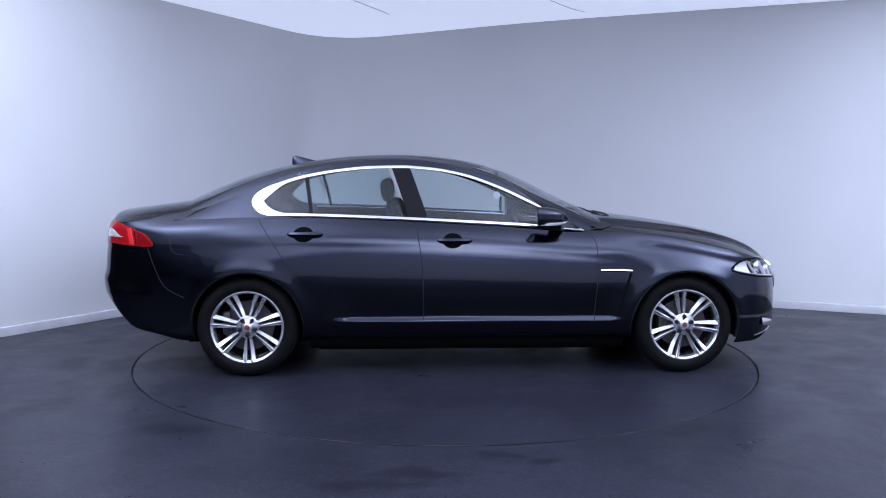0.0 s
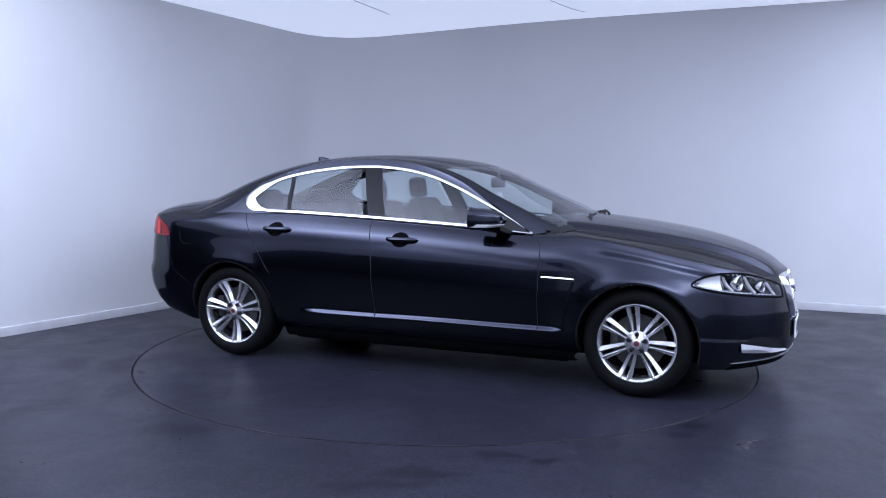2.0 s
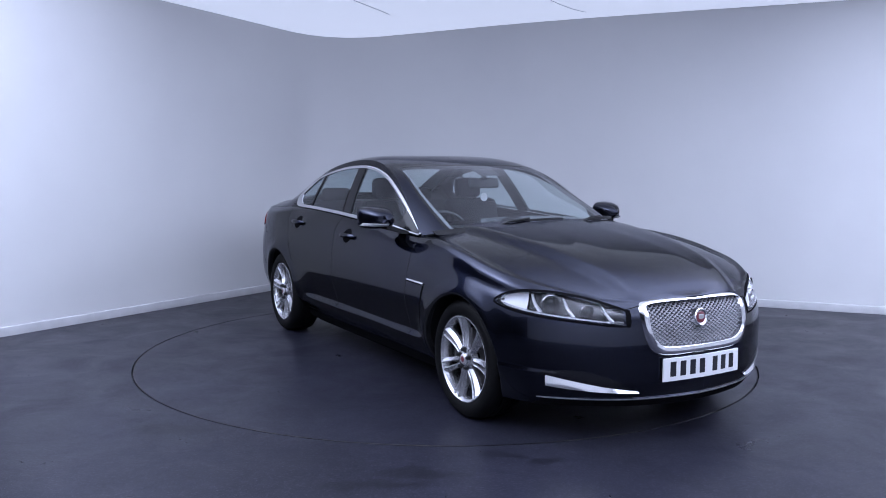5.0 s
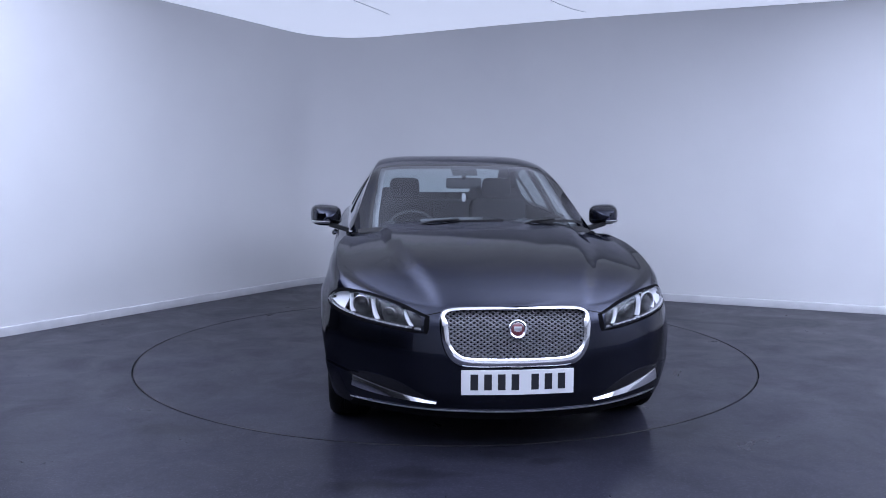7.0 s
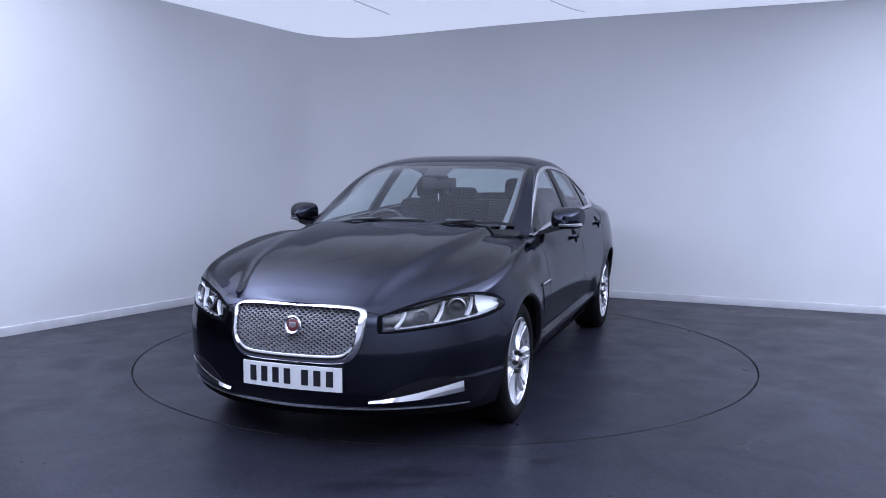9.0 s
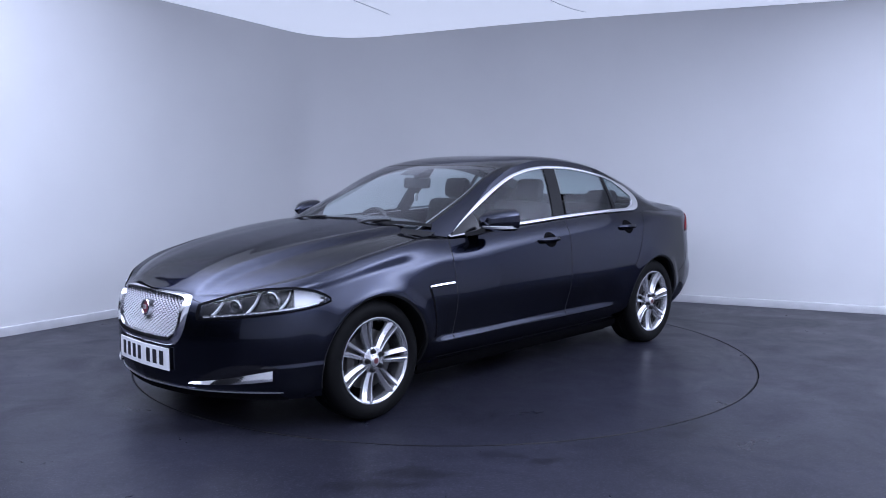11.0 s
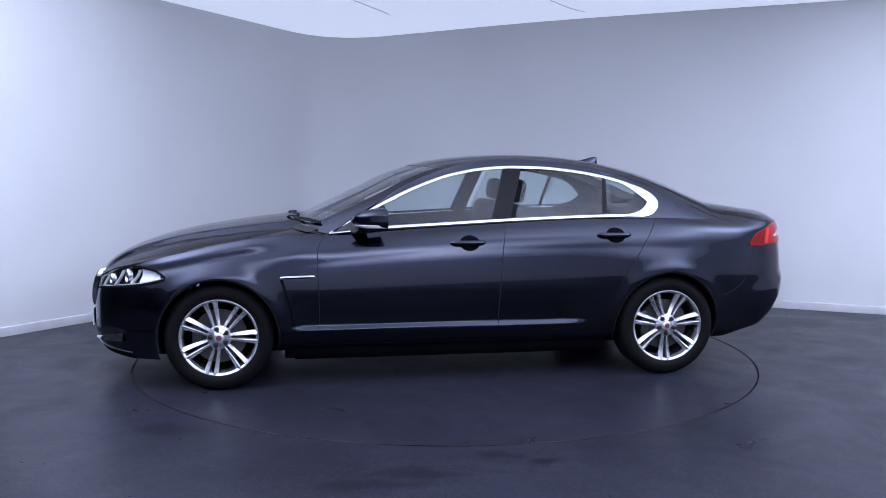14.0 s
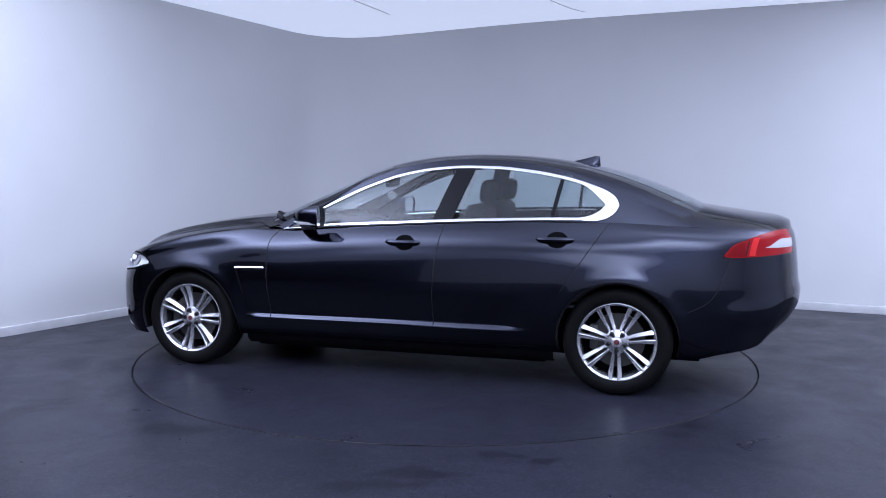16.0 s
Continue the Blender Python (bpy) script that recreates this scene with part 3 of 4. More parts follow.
def patch(car, name, mat, us, qs, lift=0.0, label="", both=True, thick=0.0):
    """A patch of the roof surface, over both halves or one at a time."""
    rows = []
    for i in us:
        half = [Vector(roof_point(i, q)) for q in qs]
        if both:
            row = [Vector((p.x, -p.y, p.z)) for p in half[::-1] if p.y > 1e-6] + half
        else:
            row = half
        rows.append(row)
    bm = grid(rows)
    if lift:
        bmesh.ops.recalc_face_normals(bm, faces=bm.faces[:])
        for v in bm.verts:
            v.co += Vector((0, 0, lift))
    return part(name, bm, mat, car, label)


def knot(k):
    return int(round(k / (len(CENTRE) - 1) * (NU - 1)))


def screen_q(i):
    """How far the windscreen's glass reaches towards the rail: less at its foot, where the pillar broadens."""
    return 0.840 + 0.085 * min(i / knot(3.75), 1.0) ** 0.7


def build_cabin(car):
    a, b, c, d = knot(0), knot(3.75), knot(9.1), knot(12.7)
    fine = np.linspace(0, 1, 25)
    # glass stops short of the pillars
    rows = []
    for i in range(a, b + 1):
        half = [Vector(roof_point(i, q)) for q in np.linspace(0, screen_q(i), 24)]
        rows.append([Vector((p.x, -p.y, p.z)) for p in half[:0:-1]] + half)
    part("windscreen", grid(rows), MAT_GLASS, car, "clear laminated windscreen")
    patch(car, "roof", MAT_PAINT, range(b, c + 1), fine)
    patch(car, "rear_window", MAT_GLASS_REAR, range(c, d + 1), np.linspace(0, 0.84, 20), label="tinted rear screen")
    for sg in (1, -1):
        for nm, u0, u1, q0 in (("front_pillar", a, b, None), ("rear_pillar", c, NU - 1, 0.84)):
            rows = [[(p[0], p[1] * sg, p[2]) for p in (roof_point(i, q) for q in np.linspace(q0 or screen_q(i), 1, 10))] for i in range(u0, u1 + 1)]
            part(nm, grid(rows), MAT_PAINT, car)
        # quarter panel between the window's end and the deck
        xs = [x for x in np.linspace(-1.16, -1.95, 54)]
        bm = bmesh.new()
        cols = []
        for x in xs:
            zr, zb = float(np.interp(x, RX, RZ)), SHOULDER(x)
            cols.append([(x, z) for z in np.linspace(zb, zr, 15)])
        grid_v = [[bm.verts.new((x, side_y(x, z) * sg, z)) for x, z in col] for col in cols]
        for i in range(len(xs) - 1):
            for j in range(14):
                q = [grid_v[i][j], grid_v[i + 1][j], grid_v[i + 1][j + 1], grid_v[i][j + 1]]
                mx, mz = sum(v.co.x for v in q) / 4, sum(v.co.z for v in q) / 4
                if mx > -1.415 and DLO_LOW(mx) + 0.012 < mz < DLO_TOP(mx) - 0.012:
                    continue
                bm.faces.new(q)
        part("quarter_panel", bm, MAT_PAINT, car)
        # cant rail above the side windows
        rows = []
        for x in np.linspace(0.776, -1.3, 70):
            zr, yr = float(np.interp(x, RX, RZ)), float(np.interp(x, RX, RY))
            zt = DLO_TOP(x) - 0.02
            rows.append([(x, (side_y(x, zt) - 0.001) * sg, zt), (x, (side_y(x, (zt + zr) / 2)) * sg, (zt + zr) / 2), (x, (yr + 0.012 * min(max((x + 0.3) / 0.4, 0), 1)) * sg, zr)])
        part("cant_rail", grid(rows), MAT_PAINT, car)
        # side glass, pane by pane
        for nm, x0, x1 in (("front_side_glass", 0.74, -0.30), ("rear_side_glass", -0.42, -1.04), ("quarter_glass", -1.075, -1.40)):
            rows = []
            for x in np.linspace(x0, x1, 30):
                lo, hi = DLO_LOW(x) + 0.004, DLO_TOP(x) - 0.004
                rows.append([(x - (0.13 * (z - 1.02) / 0.37 if nm != "quarter_glass" else 0.0) * smooth_step(0.74, -0.3, x),
                              (side_y(x, z) - 0.006) * sg, z) for z in np.linspace(lo, hi, 9)])
            part(nm, grid(rows), MAT_GLASS_SIDE if nm == "front_side_glass" else MAT_GLASS_REAR, car, "tinted side window glass")
        # black pillar covers
        for nm, xa, xb, w in (("pillar_cover", -0.325, -0.455, 0.125), ("window_divider", -1.035, -1.085, 0.026)):
            rows = []
            for t in np.linspace(0, 1, 12):
                x = xa + (xb - xa) * t
                z = (DLO_LOW(x)) * (1 - t) + (DLO_TOP(x)) * t
                rows.append([(x + o, (side_y(x, z) + e) * sg, z) for o, e in
                             ((-w / 2, -0.02), (-w / 2, 0.0005), (0, 0.0015), (w / 2, 0.0005), (w / 2, -0.02))])
            part(nm, grid(rows), MAT_PILLAR, car, "black pillar trim")
        rows = []
        for x in np.linspace(0.50, 0.775, 14):
            rows.append([(x, (side_y(x, z) + 0.0015) * sg, z) for z in np.linspace(DLO_LOW(x), max(DLO_TOP(x), DLO_LOW(x) + 0.002), 6)])
        part("mirror_sail", grid(rows), MAT_GLOSS, car, "black corner panel behind the door mirror")
        # chrome surround: upper rail, broad rear end and belt strip
        up = [(x, DLO_TOP(x)) for x in np.linspace(0.776, -1.28, 80)] + [(x, DLO_TOP(x)) for x in np.linspace(-1.30, -1.4395, 22)]
        lo = [(x, DLO_LOW(x)) for x in np.linspace(-1.4395, -1.30, 22)] + [(x, DLO_LOW(x)) for x in np.linspace(-1.28, 0.776, 80)]
        loop = up + lo[1:]
        rows = []
        n = len(loop)
        for i, (x, z) in enumerate(loop):
            ax_, az = loop[max(i - 1, 0)]
            bx, bz = loop[min(i + 1, n - 1)]
            tx, tz = bx - ax_, bz - az
            L = math.hypot(tx, tz) or 1
            nx, nz = tz / L, -tx / L
            if (nx * (-0.3 - x) + nz * (1.17 - z)) < 0:
                nx, nz = -nx, -nz
            w = 0.020 - 0.011 * smooth_step(0.35, 0.72, x) + 0.052 * smooth_step(-1.2, -1.42, x)
            prof = [(0.0, -0.006), (0.0, 0.004), (0.25, 0.0075), (0.75, 0.0065), (1.0, 0.003), (1.0, -0.008)]
            rows.append([(x + nx * w * f, (side_y(x + nx * w * f, z + nz * w * f) + e) * sg, z + nz * w * f) for f, e in prof])
        part("window_trim", grid(rows), MAT_CHROME, car, "bright chrome window surround")


def shut_line(car, pts, sg, width=0.005):
    """A dark gap between two panels: pts are (x, z) on the body's side."""
    rows = []
    P = spline(pts, 40)
    for i, (x, z) in enumerate(P):
        a, b = P[max(i - 1, 0)], P[min(i + 1, len(P) - 1)]
        d = (b - a) / np.linalg.norm(b - a)
        n = (-d[1] * width / 2, d[0] * width / 2)
        rows.append([(x + n[0] * k, (skin_y(x + n[0] * k, z + n[1] * k) + (0.0012 if k == 0 else 0.0006)) * sg, z + n[1] * k) for k in (-1, 0, 1)])
    part("panel_gap", grid(rows), MAT_GAP, car)


# ---------------------------------------------------------------- wheels
def build_wheel(car, x, sg, outer, turn, nuts):
    hub = new("wheel")
    hub.parent = car
    hub["label"] = "silver multi-spoke alloy wheel with black road tyre"
    hub.matrix_basis = pose(x, outer * sg, HUB_Z, 0, 0, 0 if sg > 0 else 180)
    # along +y lies the outer face
    tyre = [(0.232, -0.02), (0.245, -0.004), (0.275, 0.004), (0.305, 0.000), (0.325, -0.014), (0.334, -0.030), (0.3375, -0.05)]
    for g in (-0.075, -0.115, -0.155):
        tyre += [(0.338, g + 0.006), (0.331, g + 0.004), (0.331, g - 0.004), (0.338, g - 0.006)]
    tyre += [(0.3375, -0.185), (0.33, -0.21), (0.30, -0.232), (0.24, -0.225)]
    tyre = [(r if r < 0.25 else 0.25 + (r - 0.25) * (TYRE_R - 0.25) / 0.088, a) for r, a in tyre]
    part("tyre", lathe(tyre, 72), MAT_RUBBER, hub, "black road tyre")
    part("barrel", lathe([(0.226, -0.215), (0.222, -0.12), (0.216, -0.07), (0.216, -0.045)], 48), MAT_RING, hub, "dark inner barrel of the rim")
    rim = [(0.216, -0.046), (0.218, -0.030), (0.2225, -0.014), (0.229, -0.010), (0.2345, -0.003), (0.2385, -0.004), (0.239, -0.012), (0.236, -0.02)]
    part("rim", lathe(rim, 72), MAT_ALLOY, hub, "polished silver rim")
    part("brake_disc", lathe([(0.07, -0.075), (0.165, -0.075), (0.165, -0.10), (0.07, -0.10)], 40), MAT_DISCBRAKE, hub)
    # black sheet added behind the spokes for the shade in their gaps
    part("spoke_gap_shade", lathe([(0.0001, -0.135), (0.218, -0.135)], 32), MAT_INNER, hub)
    part("caliper", box((0.14, -0.075, 0.02), (0.05, 0.05, 0.15), None, 0.01), MAT_DISCBRAKE, hub)
    # seven pairs of spokes
    spoke = bmesh.new()
    for off in (-1, 1):
        rows = []
        for t in np.linspace(0, 1, 9):
            r = 0.066 + 0.160 * t
            c = off * (0.0145 + 0.0135 * t)
            w = 0.0090 + 0.0072 * t
            y = -0.018 + 0.016 * t - 0.030 * math.sin(math.pi * t) * 0.35
            q = [(-w, -0.036), (-w, -0.012), (-w * 0.75, -0.002), (-w * 0.5, 0.0), (w * 0.65, -0.012), (w, -0.016), (w, -0.036)]
            rows.append([(c + off * a, y + b, r) for a, b in q])
        add_grid(spoke, rows, False, True)
    me = None
    for k in range(7):
        if me is None:
            ob = part("spoke", spoke, MAT_ALLOY, hub)
            me = ob.data
        else:
            ob = new("spoke", me)
            ob.parent = hub
        ob.matrix_basis = pose(0, 0, 0, 0, 360 / 7 * k + turn, 0)
    part("hub_centre", lathe([(0.0001, -0.012), (0.032, -0.012), (0.036, -0.016), (0.062, -0.020), (0.074, -0.026), (0.076, -0.06)], 40), MAT_ALLOY, hub)
    part("hub_cap", lathe([(0.0001, -0.004), (0.018, -0.004), (0.026, -0.007), (0.030, -0.012)], 32), MAT_SATIN, hub, "small domed hub cap")
    part("hub_cap_face", lathe([(0.0001, -0.0025), (0.014, -0.0025), (0.0175, -0.0045)], 28), MAT_BADGE, hub, "dark red cap centre")
    nut = None
    for k in range(5):
        a = math.radians(72 * k + nuts)
        if nut is None:
            o = part("wheel_nut", lathe([(0.0001, 0.0), (0.008, 0.0), (0.0105, -0.004), (0.0115, -0.016), (0.0145, -0.0165), (0.015, -0.03)], 12), MAT_BLACK, hub)
            nut = o.data
        else:
            o = new("wheel_nut", nut)
            o.parent = hub
        o.location = (0.053 * math.cos(a), 0.004, 0.053 * math.sin(a))
    return hub


def build_arch(car, ax, sg):
    """Black liner inside a wheel opening, with a turned-in lip."""
    rows = []
    for k in range(49):
        a = math.radians(-14 + 208 * k / 48)
        x, z = ax + ARCH_R * math.cos(a), HUB_Z + ARCH_R * math.sin(a)
        y = skin_y(x, max(z, 0.24))
        rows.append([(x, (y - 0.0005) * sg, z), (ax + (ARCH_R - 0.012) * math.cos(a), (y - 0.006) * sg, HUB_Z + (ARCH_R - 0.012) * math.sin(a)),
                     (ax + (ARCH_R - 0.012) * math.cos(a), (y - 0.03) * sg, HUB_Z + (ARCH_R - 0.012) * math.sin(a)),
                     (ax + (ARCH_R + 0.01) * math.cos(a), (y - 0.05) * sg, HUB_Z + (ARCH_R + 0.01) * math.sin(a)),
                     (ax + (ARCH_R + 0.01) * math.cos(a), 0.45 * sg, HUB_Z + (ARCH_R + 0.01) * math.sin(a))])
    part("wheel_arch_liner", grid(rows), MAT_BLACK, car)


def build_under(car):
    """Floor pan and inner bulkheads, so that no light leaks through."""
    bm = bmesh.new()
    add_box(bm, (0, 0, 0.252), (1.86, 1.56, 0.084))
    add_box(bm, (0, 0, 0.24), (4.0, 0.90, 0.11))
    add_box(bm, (1.95, 0, 0.26), (0.22, 1.25, 0.06))
    add_box(bm, (-2.05, 0, 0.36), (0.36, 1.35, 0.06))
    # lower boxes added to keep light off the floor under the car
    add_box(bm, (0, 0, 0.19), (2.0, 1.50, 0.08))
    add_box(bm, (0, 0, 0.17), (3.9, 0.84, 0.06))
    part("underbody", bm, MAT_INNER, car)
    # black sill foot, drawn down further to deepen the shade below
    for sg in (1, -1):
        rows = [[(x, y * sg, z) for y, z in ((0.815, 0.245), (0.805, 0.20), (0.77, 0.165), (0.70, 0.16))] for x in np.linspace(-1.06, 1.06, 24)]
        part("sill_skirt", grid(rows), MAT_INNER, car, "black lower sill cover, deepened to block light under the car")
    part("bulkhead", box((0.98, 0, 0.6), (0.04, 1.5, 0.66)), MAT_INNER, car)
    part("rear_bulkhead", box((-1.72, 0, 0.62), (0.04, 1.55, 0.66)), MAT_INNER, car)


# ---------------------------------------------------------------- details of the car
def skin_patch(name, car, mat, sides, lift, label="", thick=0.004, n=24, m=8):
    """A panel that lies on the skin: sides(t) gives the outline sample, the low and the high z."""
    rows = []
    for t in np.linspace(0, 1, n):
        s, lo, hi = sides(t)
        row = [skin_s(s, z, lift) for z in np.linspace(lo, hi, m)]
        row = [skin_s(s, lo, lift - thick)] + row + [skin_s(s, hi, lift - thick)]
        rows.append(row)
    return rows


def mirrored(rows, sg):
    return [[(p[0], p[1] * sg, p[2]) for p in r] for r in rows]


GRILLE = [(0.0, 0.722), (0.148, 0.7215), (0.286, 0.718), (0.337, 0.706), (0.357, 0.679), (0.358, 0.611), (0.348, 0.546), (0.323, 0.493), (0.284, 0.458),
          (0.228, 0.444), (0.117, 0.439), (0.0, 0.438)]


def nose_x(y, z):
    return skin_s(s_of_y(abs(y)), z).x


def grille_x(y, z):
    """The grille stands flatter across than the nose behind it."""
    side = nose_x(0.358, z) + 0.008
    return side + 0.4 * (nose_x(y, z) - side)


def build_grille(car):
    half = spline(GRILLE, 60)
    loop = [tuple(p) for p in half] + [(-y, z) for y, z in half[::-1][1:-1]]
    n = len(loop)
    rows = []
    for i, (y, z) in enumerate(loop):
        a, b = loop[i - 1], loop[(i + 1) % n]
        ty, tz = b[0] - a[0], b[1] - a[1]
        L = math.hypot(ty, tz)
        ny, nz = tz / L, -ty / L
        if ny * (0 - y) + nz * (0.59 - z) < 0:
            ny, nz = -ny, -nz
        w = 0.015 + 0.015 * smooth_step(0.56, 0.45, z) + 0.021 * smooth_step(0.715, 0.66, z)
        prof = [(-0.15, -0.012), (0.0, 0.012), (0.25, 0.022), (0.65, 0.024), (0.95, 0.016), (1.1, -0.03)]
        row = []
        for f, e in prof:
            yy, zz = y + ny * w * f, z + nz * w * f
            zc = min(max(zz, 0.44), 0.70)
            row.append(((grille_x(yy, zc) if f >= 0 else nose_x(yy, zc)) + e - 0.35 * max(zz - 0.70, 0), yy, zz))
        rows.append(row)
    grille = part("grille", grid(rows, True, False), MAT_CHROME, car, "polished chrome grille surround")
    # backing
    rows = []
    for z in np.linspace(0.447, 0.714, 12):
        h = grille_half(z) * 0.985
        rows.append([(grille_x(y, min(z, 0.70)) - 0.045, y, z) for y in np.linspace(-h, h, 15)])
    part("grille_backing", grid(rows), MAT_INNER, grille)
    # woven mesh: crossing wires that bow in and out
    bm = bmesh.new()
    dy, dz = 0.0310, 0.0195

    def node(i, j):
        return (i * dy * 0.5, 0.452 + j * dz * 0.5)

    def inside(y, z):
        return abs(y) < grille_half(z) - 0.010 and z < 0.710

    for j in range(0, 33):
        for i in range(-27, 28):
            if (i + j) % 2:
                continue
            y0, z0 = node(i, j)
            for di in (-1, 1):
                y1, z1 = node(i + di, j + 1)
                if not (inside(y0, z0) and inside(y1, z1)):
                    continue
                x0, x1 = grille_x(y0, min(z0, 0.70)) - 0.004, grille_x(y1, min(z1, 0.70)) - 0.004
                up = 0.0042 if di > 0 else 0.0028
                hw = 0.0064
                a = [bm.verts.new(q) for q in ((x0 - 0.006, y0, z0 - hw), (x0 + up, y0, z0), (x0 - 0.006, y0, z0 + hw))]
                b = [bm.verts.new(q) for q in ((x1 - 0.006, y1, z1 - hw), (x1 + 0.006 - up, y1, z1), (x1 - 0.006, y1, z1 + hw))]
                for k in range(2):
                    bm.faces.new((a[k], a[k + 1], b[k + 1], b[k]))
    part("grille_mesh", bm, MAT_MESH, grille, "woven bright metal grille mesh")
    x = grille_x(0, 0.633) + 0.010
    badge = lathe([(0.0001, 0.006), (0.030, 0.006), (0.034, 0.010), (0.040, 0.012), (0.045, 0.008), (0.046, -0.03)], 40, "x")
    badge.transform(pose(x + 0.004, 0, 0.622, 0, -8, 0))
    bd = part("badge", badge, MAT_CHROME, grille, "round chrome badge")
    face = lathe([(0.0001, 0.009), (0.022, 0.009), (0.031, 0.006)], 36, "x")
    face.transform(pose(x + 0.0055, 0, 0.622, 0, -8, 0))
    part("badge_face", face, MAT_BADGE, bd, "dark red badge face")
    mark = bmesh.new()
    add_box(mark, (x + 0.0145, 0, 0.626), (0.003, 0.036, 0.022), None, 0.001)
    add_box(mark, (x + 0.0145, 0, 0.611), (0.003, 0.020, 0.022), None, 0.001)
    part("badge_mark", mark, MAT_SATIN, bd, "silvery badge mark")


def build_plate(car):
    x0 = nose_x(0, 0.38)

    def face(y, lift):
        return x0 + 0.003 + lift - 0.55 * (x0 - nose_x(y, 0.38))

    def slab(y0, y1, z0, z1, back, front):
        rows = [[(face(y, back), y, z0), (face(y, front), y, z0 + 0.0006), (face(y, front), y, z1 - 0.0006), (face(y, back), y, z1)]
                for y in np.linspace(y0, y1, max(2, int((y1 - y0) / 0.02)))]
        bm = bmesh.new()
        vs = add_grid(bm, rows, False, True)
        bm.faces.new(vs[0])
        bm.faces.new(vs[-1][::-1])
        return bm

    plate = part("number_plate", slab(-0.267, 0.267, 0.3195, 0.4365, -0.004, 0.004), MAT_PLATE, car, "white number plate with black bars")
    part("plate_holder", slab(-0.235, 0.235, 0.333, 0.423, -0.03, -0.005), MAT_BLACK, plate)
    # seven upright bars stand for the characters
    w, pitch = 0.036, 0.064
    at = -0.5 * (6 * pitch + 0.030)
    for k in range(7):
        y = at + k * pitch + (0.030 if k > 3 else 0.0)
        part("plate_bar", slab(y - w / 2, y + w / 2, 0.342, 0.418, 0.0035, 0.0052), MAT_INK, plate)


def build_headlight(car, sg):
    def edge(x, z, lift):
        p = skin_s(s_of_x(x), z, lift)
        return (p.x, p.y * sg, p.z)

    # rim along the opening
    xs = list(np.linspace(HL_X0 + 0.002, HL_X1, 40))
    loop = [(x, HL_TOP(x)) for x in xs] + [(HL_X1, z) for z in np.linspace(HL_TOP(HL_X1), HL_LOW(HL_X1), 6)[1:-1]] + [(x, HL_LOW(x)) for x in xs[::-1]]
    n = len(loop)
    rows = []
    for i, (x, z) in enumerate(loop):
        a, b = loop[i - 1], loop[(i + 1) % n]
        tx, tz = b[0] - a[0], b[1] - a[1]
        L = math.hypot(tx, tz) or 1
        nx, nz = tz / L, -tx / L
        if nx * (2.0 - x) + nz * (0.69 - z) < 0:
            nx, nz = -nx, -nz
        rows.append([edge(x + nx * f, z + nz * f, e) for f, e in ((-0.009, 0.0), (-0.006, 0.0016), (0.001, 0.002), (0.003, -0.004), (0.004, -0.012))])
    lamp = part("headlight", grid(rows, True, False), MAT_INNER, car, "clear headlight unit with chrome blades and round lamps")
    # bowl
    rows = []
    for x in np.linspace(HL_X0 + 0.012, HL_X1 - 0.002, 34):
        lo, hi = HL_LOW(x) + 0.001, HL_TOP(x) - 0.001
        dp = -0.055 * math.sin(math.pi * min(max((x - HL_X0) / (HL_X1 - HL_X0), 0.0), 1.0)) ** 0.6
        rows.append([edge(x, lo, -0.004), edge(x, lo + 0.004, dp * 0.7)] + [edge(x, z, dp) for z in np.linspace(lo + 0.008, hi - 0.008, 6)] + [edge(x, hi - 0.004, dp * 0.7), edge(x, hi, -0.004)])
    part("lamp_bowl", grid(rows), MAT_GLOSS, lamp)
    # outer bright reflector
    rows = []
    for x in np.linspace(HL_X0 + 0.032, hx(1.945), 18):
        lo, hi = HL_LOW(x) + 0.010, HL_TOP(x) - 0.008
        rows.append([edge(x, z, -0.016 - 0.012 * math.sin(math.pi * k / 5)) for k, z in enumerate(np.linspace(lo, hi, 6))])
    part("side_reflector", grid(rows), MAT_PLATE, lamp, "bright side reflector")
    # two round projectors with bright bezels
    for x, z, r in ((hx(2.035), 0.704, 0.040), (hx(2.150), 0.672, 0.030)):
        c = Vector(edge(x, z, -0.019))
        bezel = lathe([(r * 1.12, -0.016), (r * 1.12, 0.010), (r * 1.04, 0.014), (r * 0.96, 0.008), (r * 0.82, -0.012)], 32, "x")
        m = Matrix.Translation(c) @ pose(0, 0, 0, 0, 0, 24 * sg)
        bezel.transform(m)
        part("lamp_bezel", bezel, MAT_RING, lamp, "chrome lamp ring")
        ball = lathe([(0.0001, 0.012), (r * 0.35, 0.010), (r * 0.62, 0.003), (r * 0.80, -0.010), (r * 0.84, -0.016)], 28, "x")
        ball.transform(m)
        part("projector", ball, MAT_GLOSS, lamp, "dark glass projector lens")
    # bright blades that rise between the lamps
    for x0, lean, w in ((hx(1.972), 0.03, 0.007), (hx(2.092), 0.022, 0.006), (hx(2.200), 0.010, 0.005)):
        rows = []
        for t in np.linspace(0, 1, 12):
            x = min(x0 + lean * (1 - t) ** 2 - 0.012 * t, HL_X1 - 0.01)
            lo, hi = HL_LOW(x) + 0.016, HL_TOP(x) - 0.010
            z = lo + (hi - lo) * t * 0.92
            ww = w * (1.2 - 0.75 * t)
            rows.append([edge(x + f * ww, z, e) for f, e in ((-1, -0.030), (-0.8, -0.014), (0, -0.009), (0.8, -0.014), (1, -0.030))])
        part("lamp_blade", grid(rows), MAT_PLATE, lamp, "white light guide blade")
    # running-light strip along the lower edge
    rows = []
    for x in np.linspace(hx(1.83), hx(2.212), 40):
        lo = HL_LOW(x) + 0.006
        rows.append([edge(x, lo + f, e) for f, e in ((0, -0.012), (0.001, -0.005), (0.007, -0.005), (0.009, -0.014))])
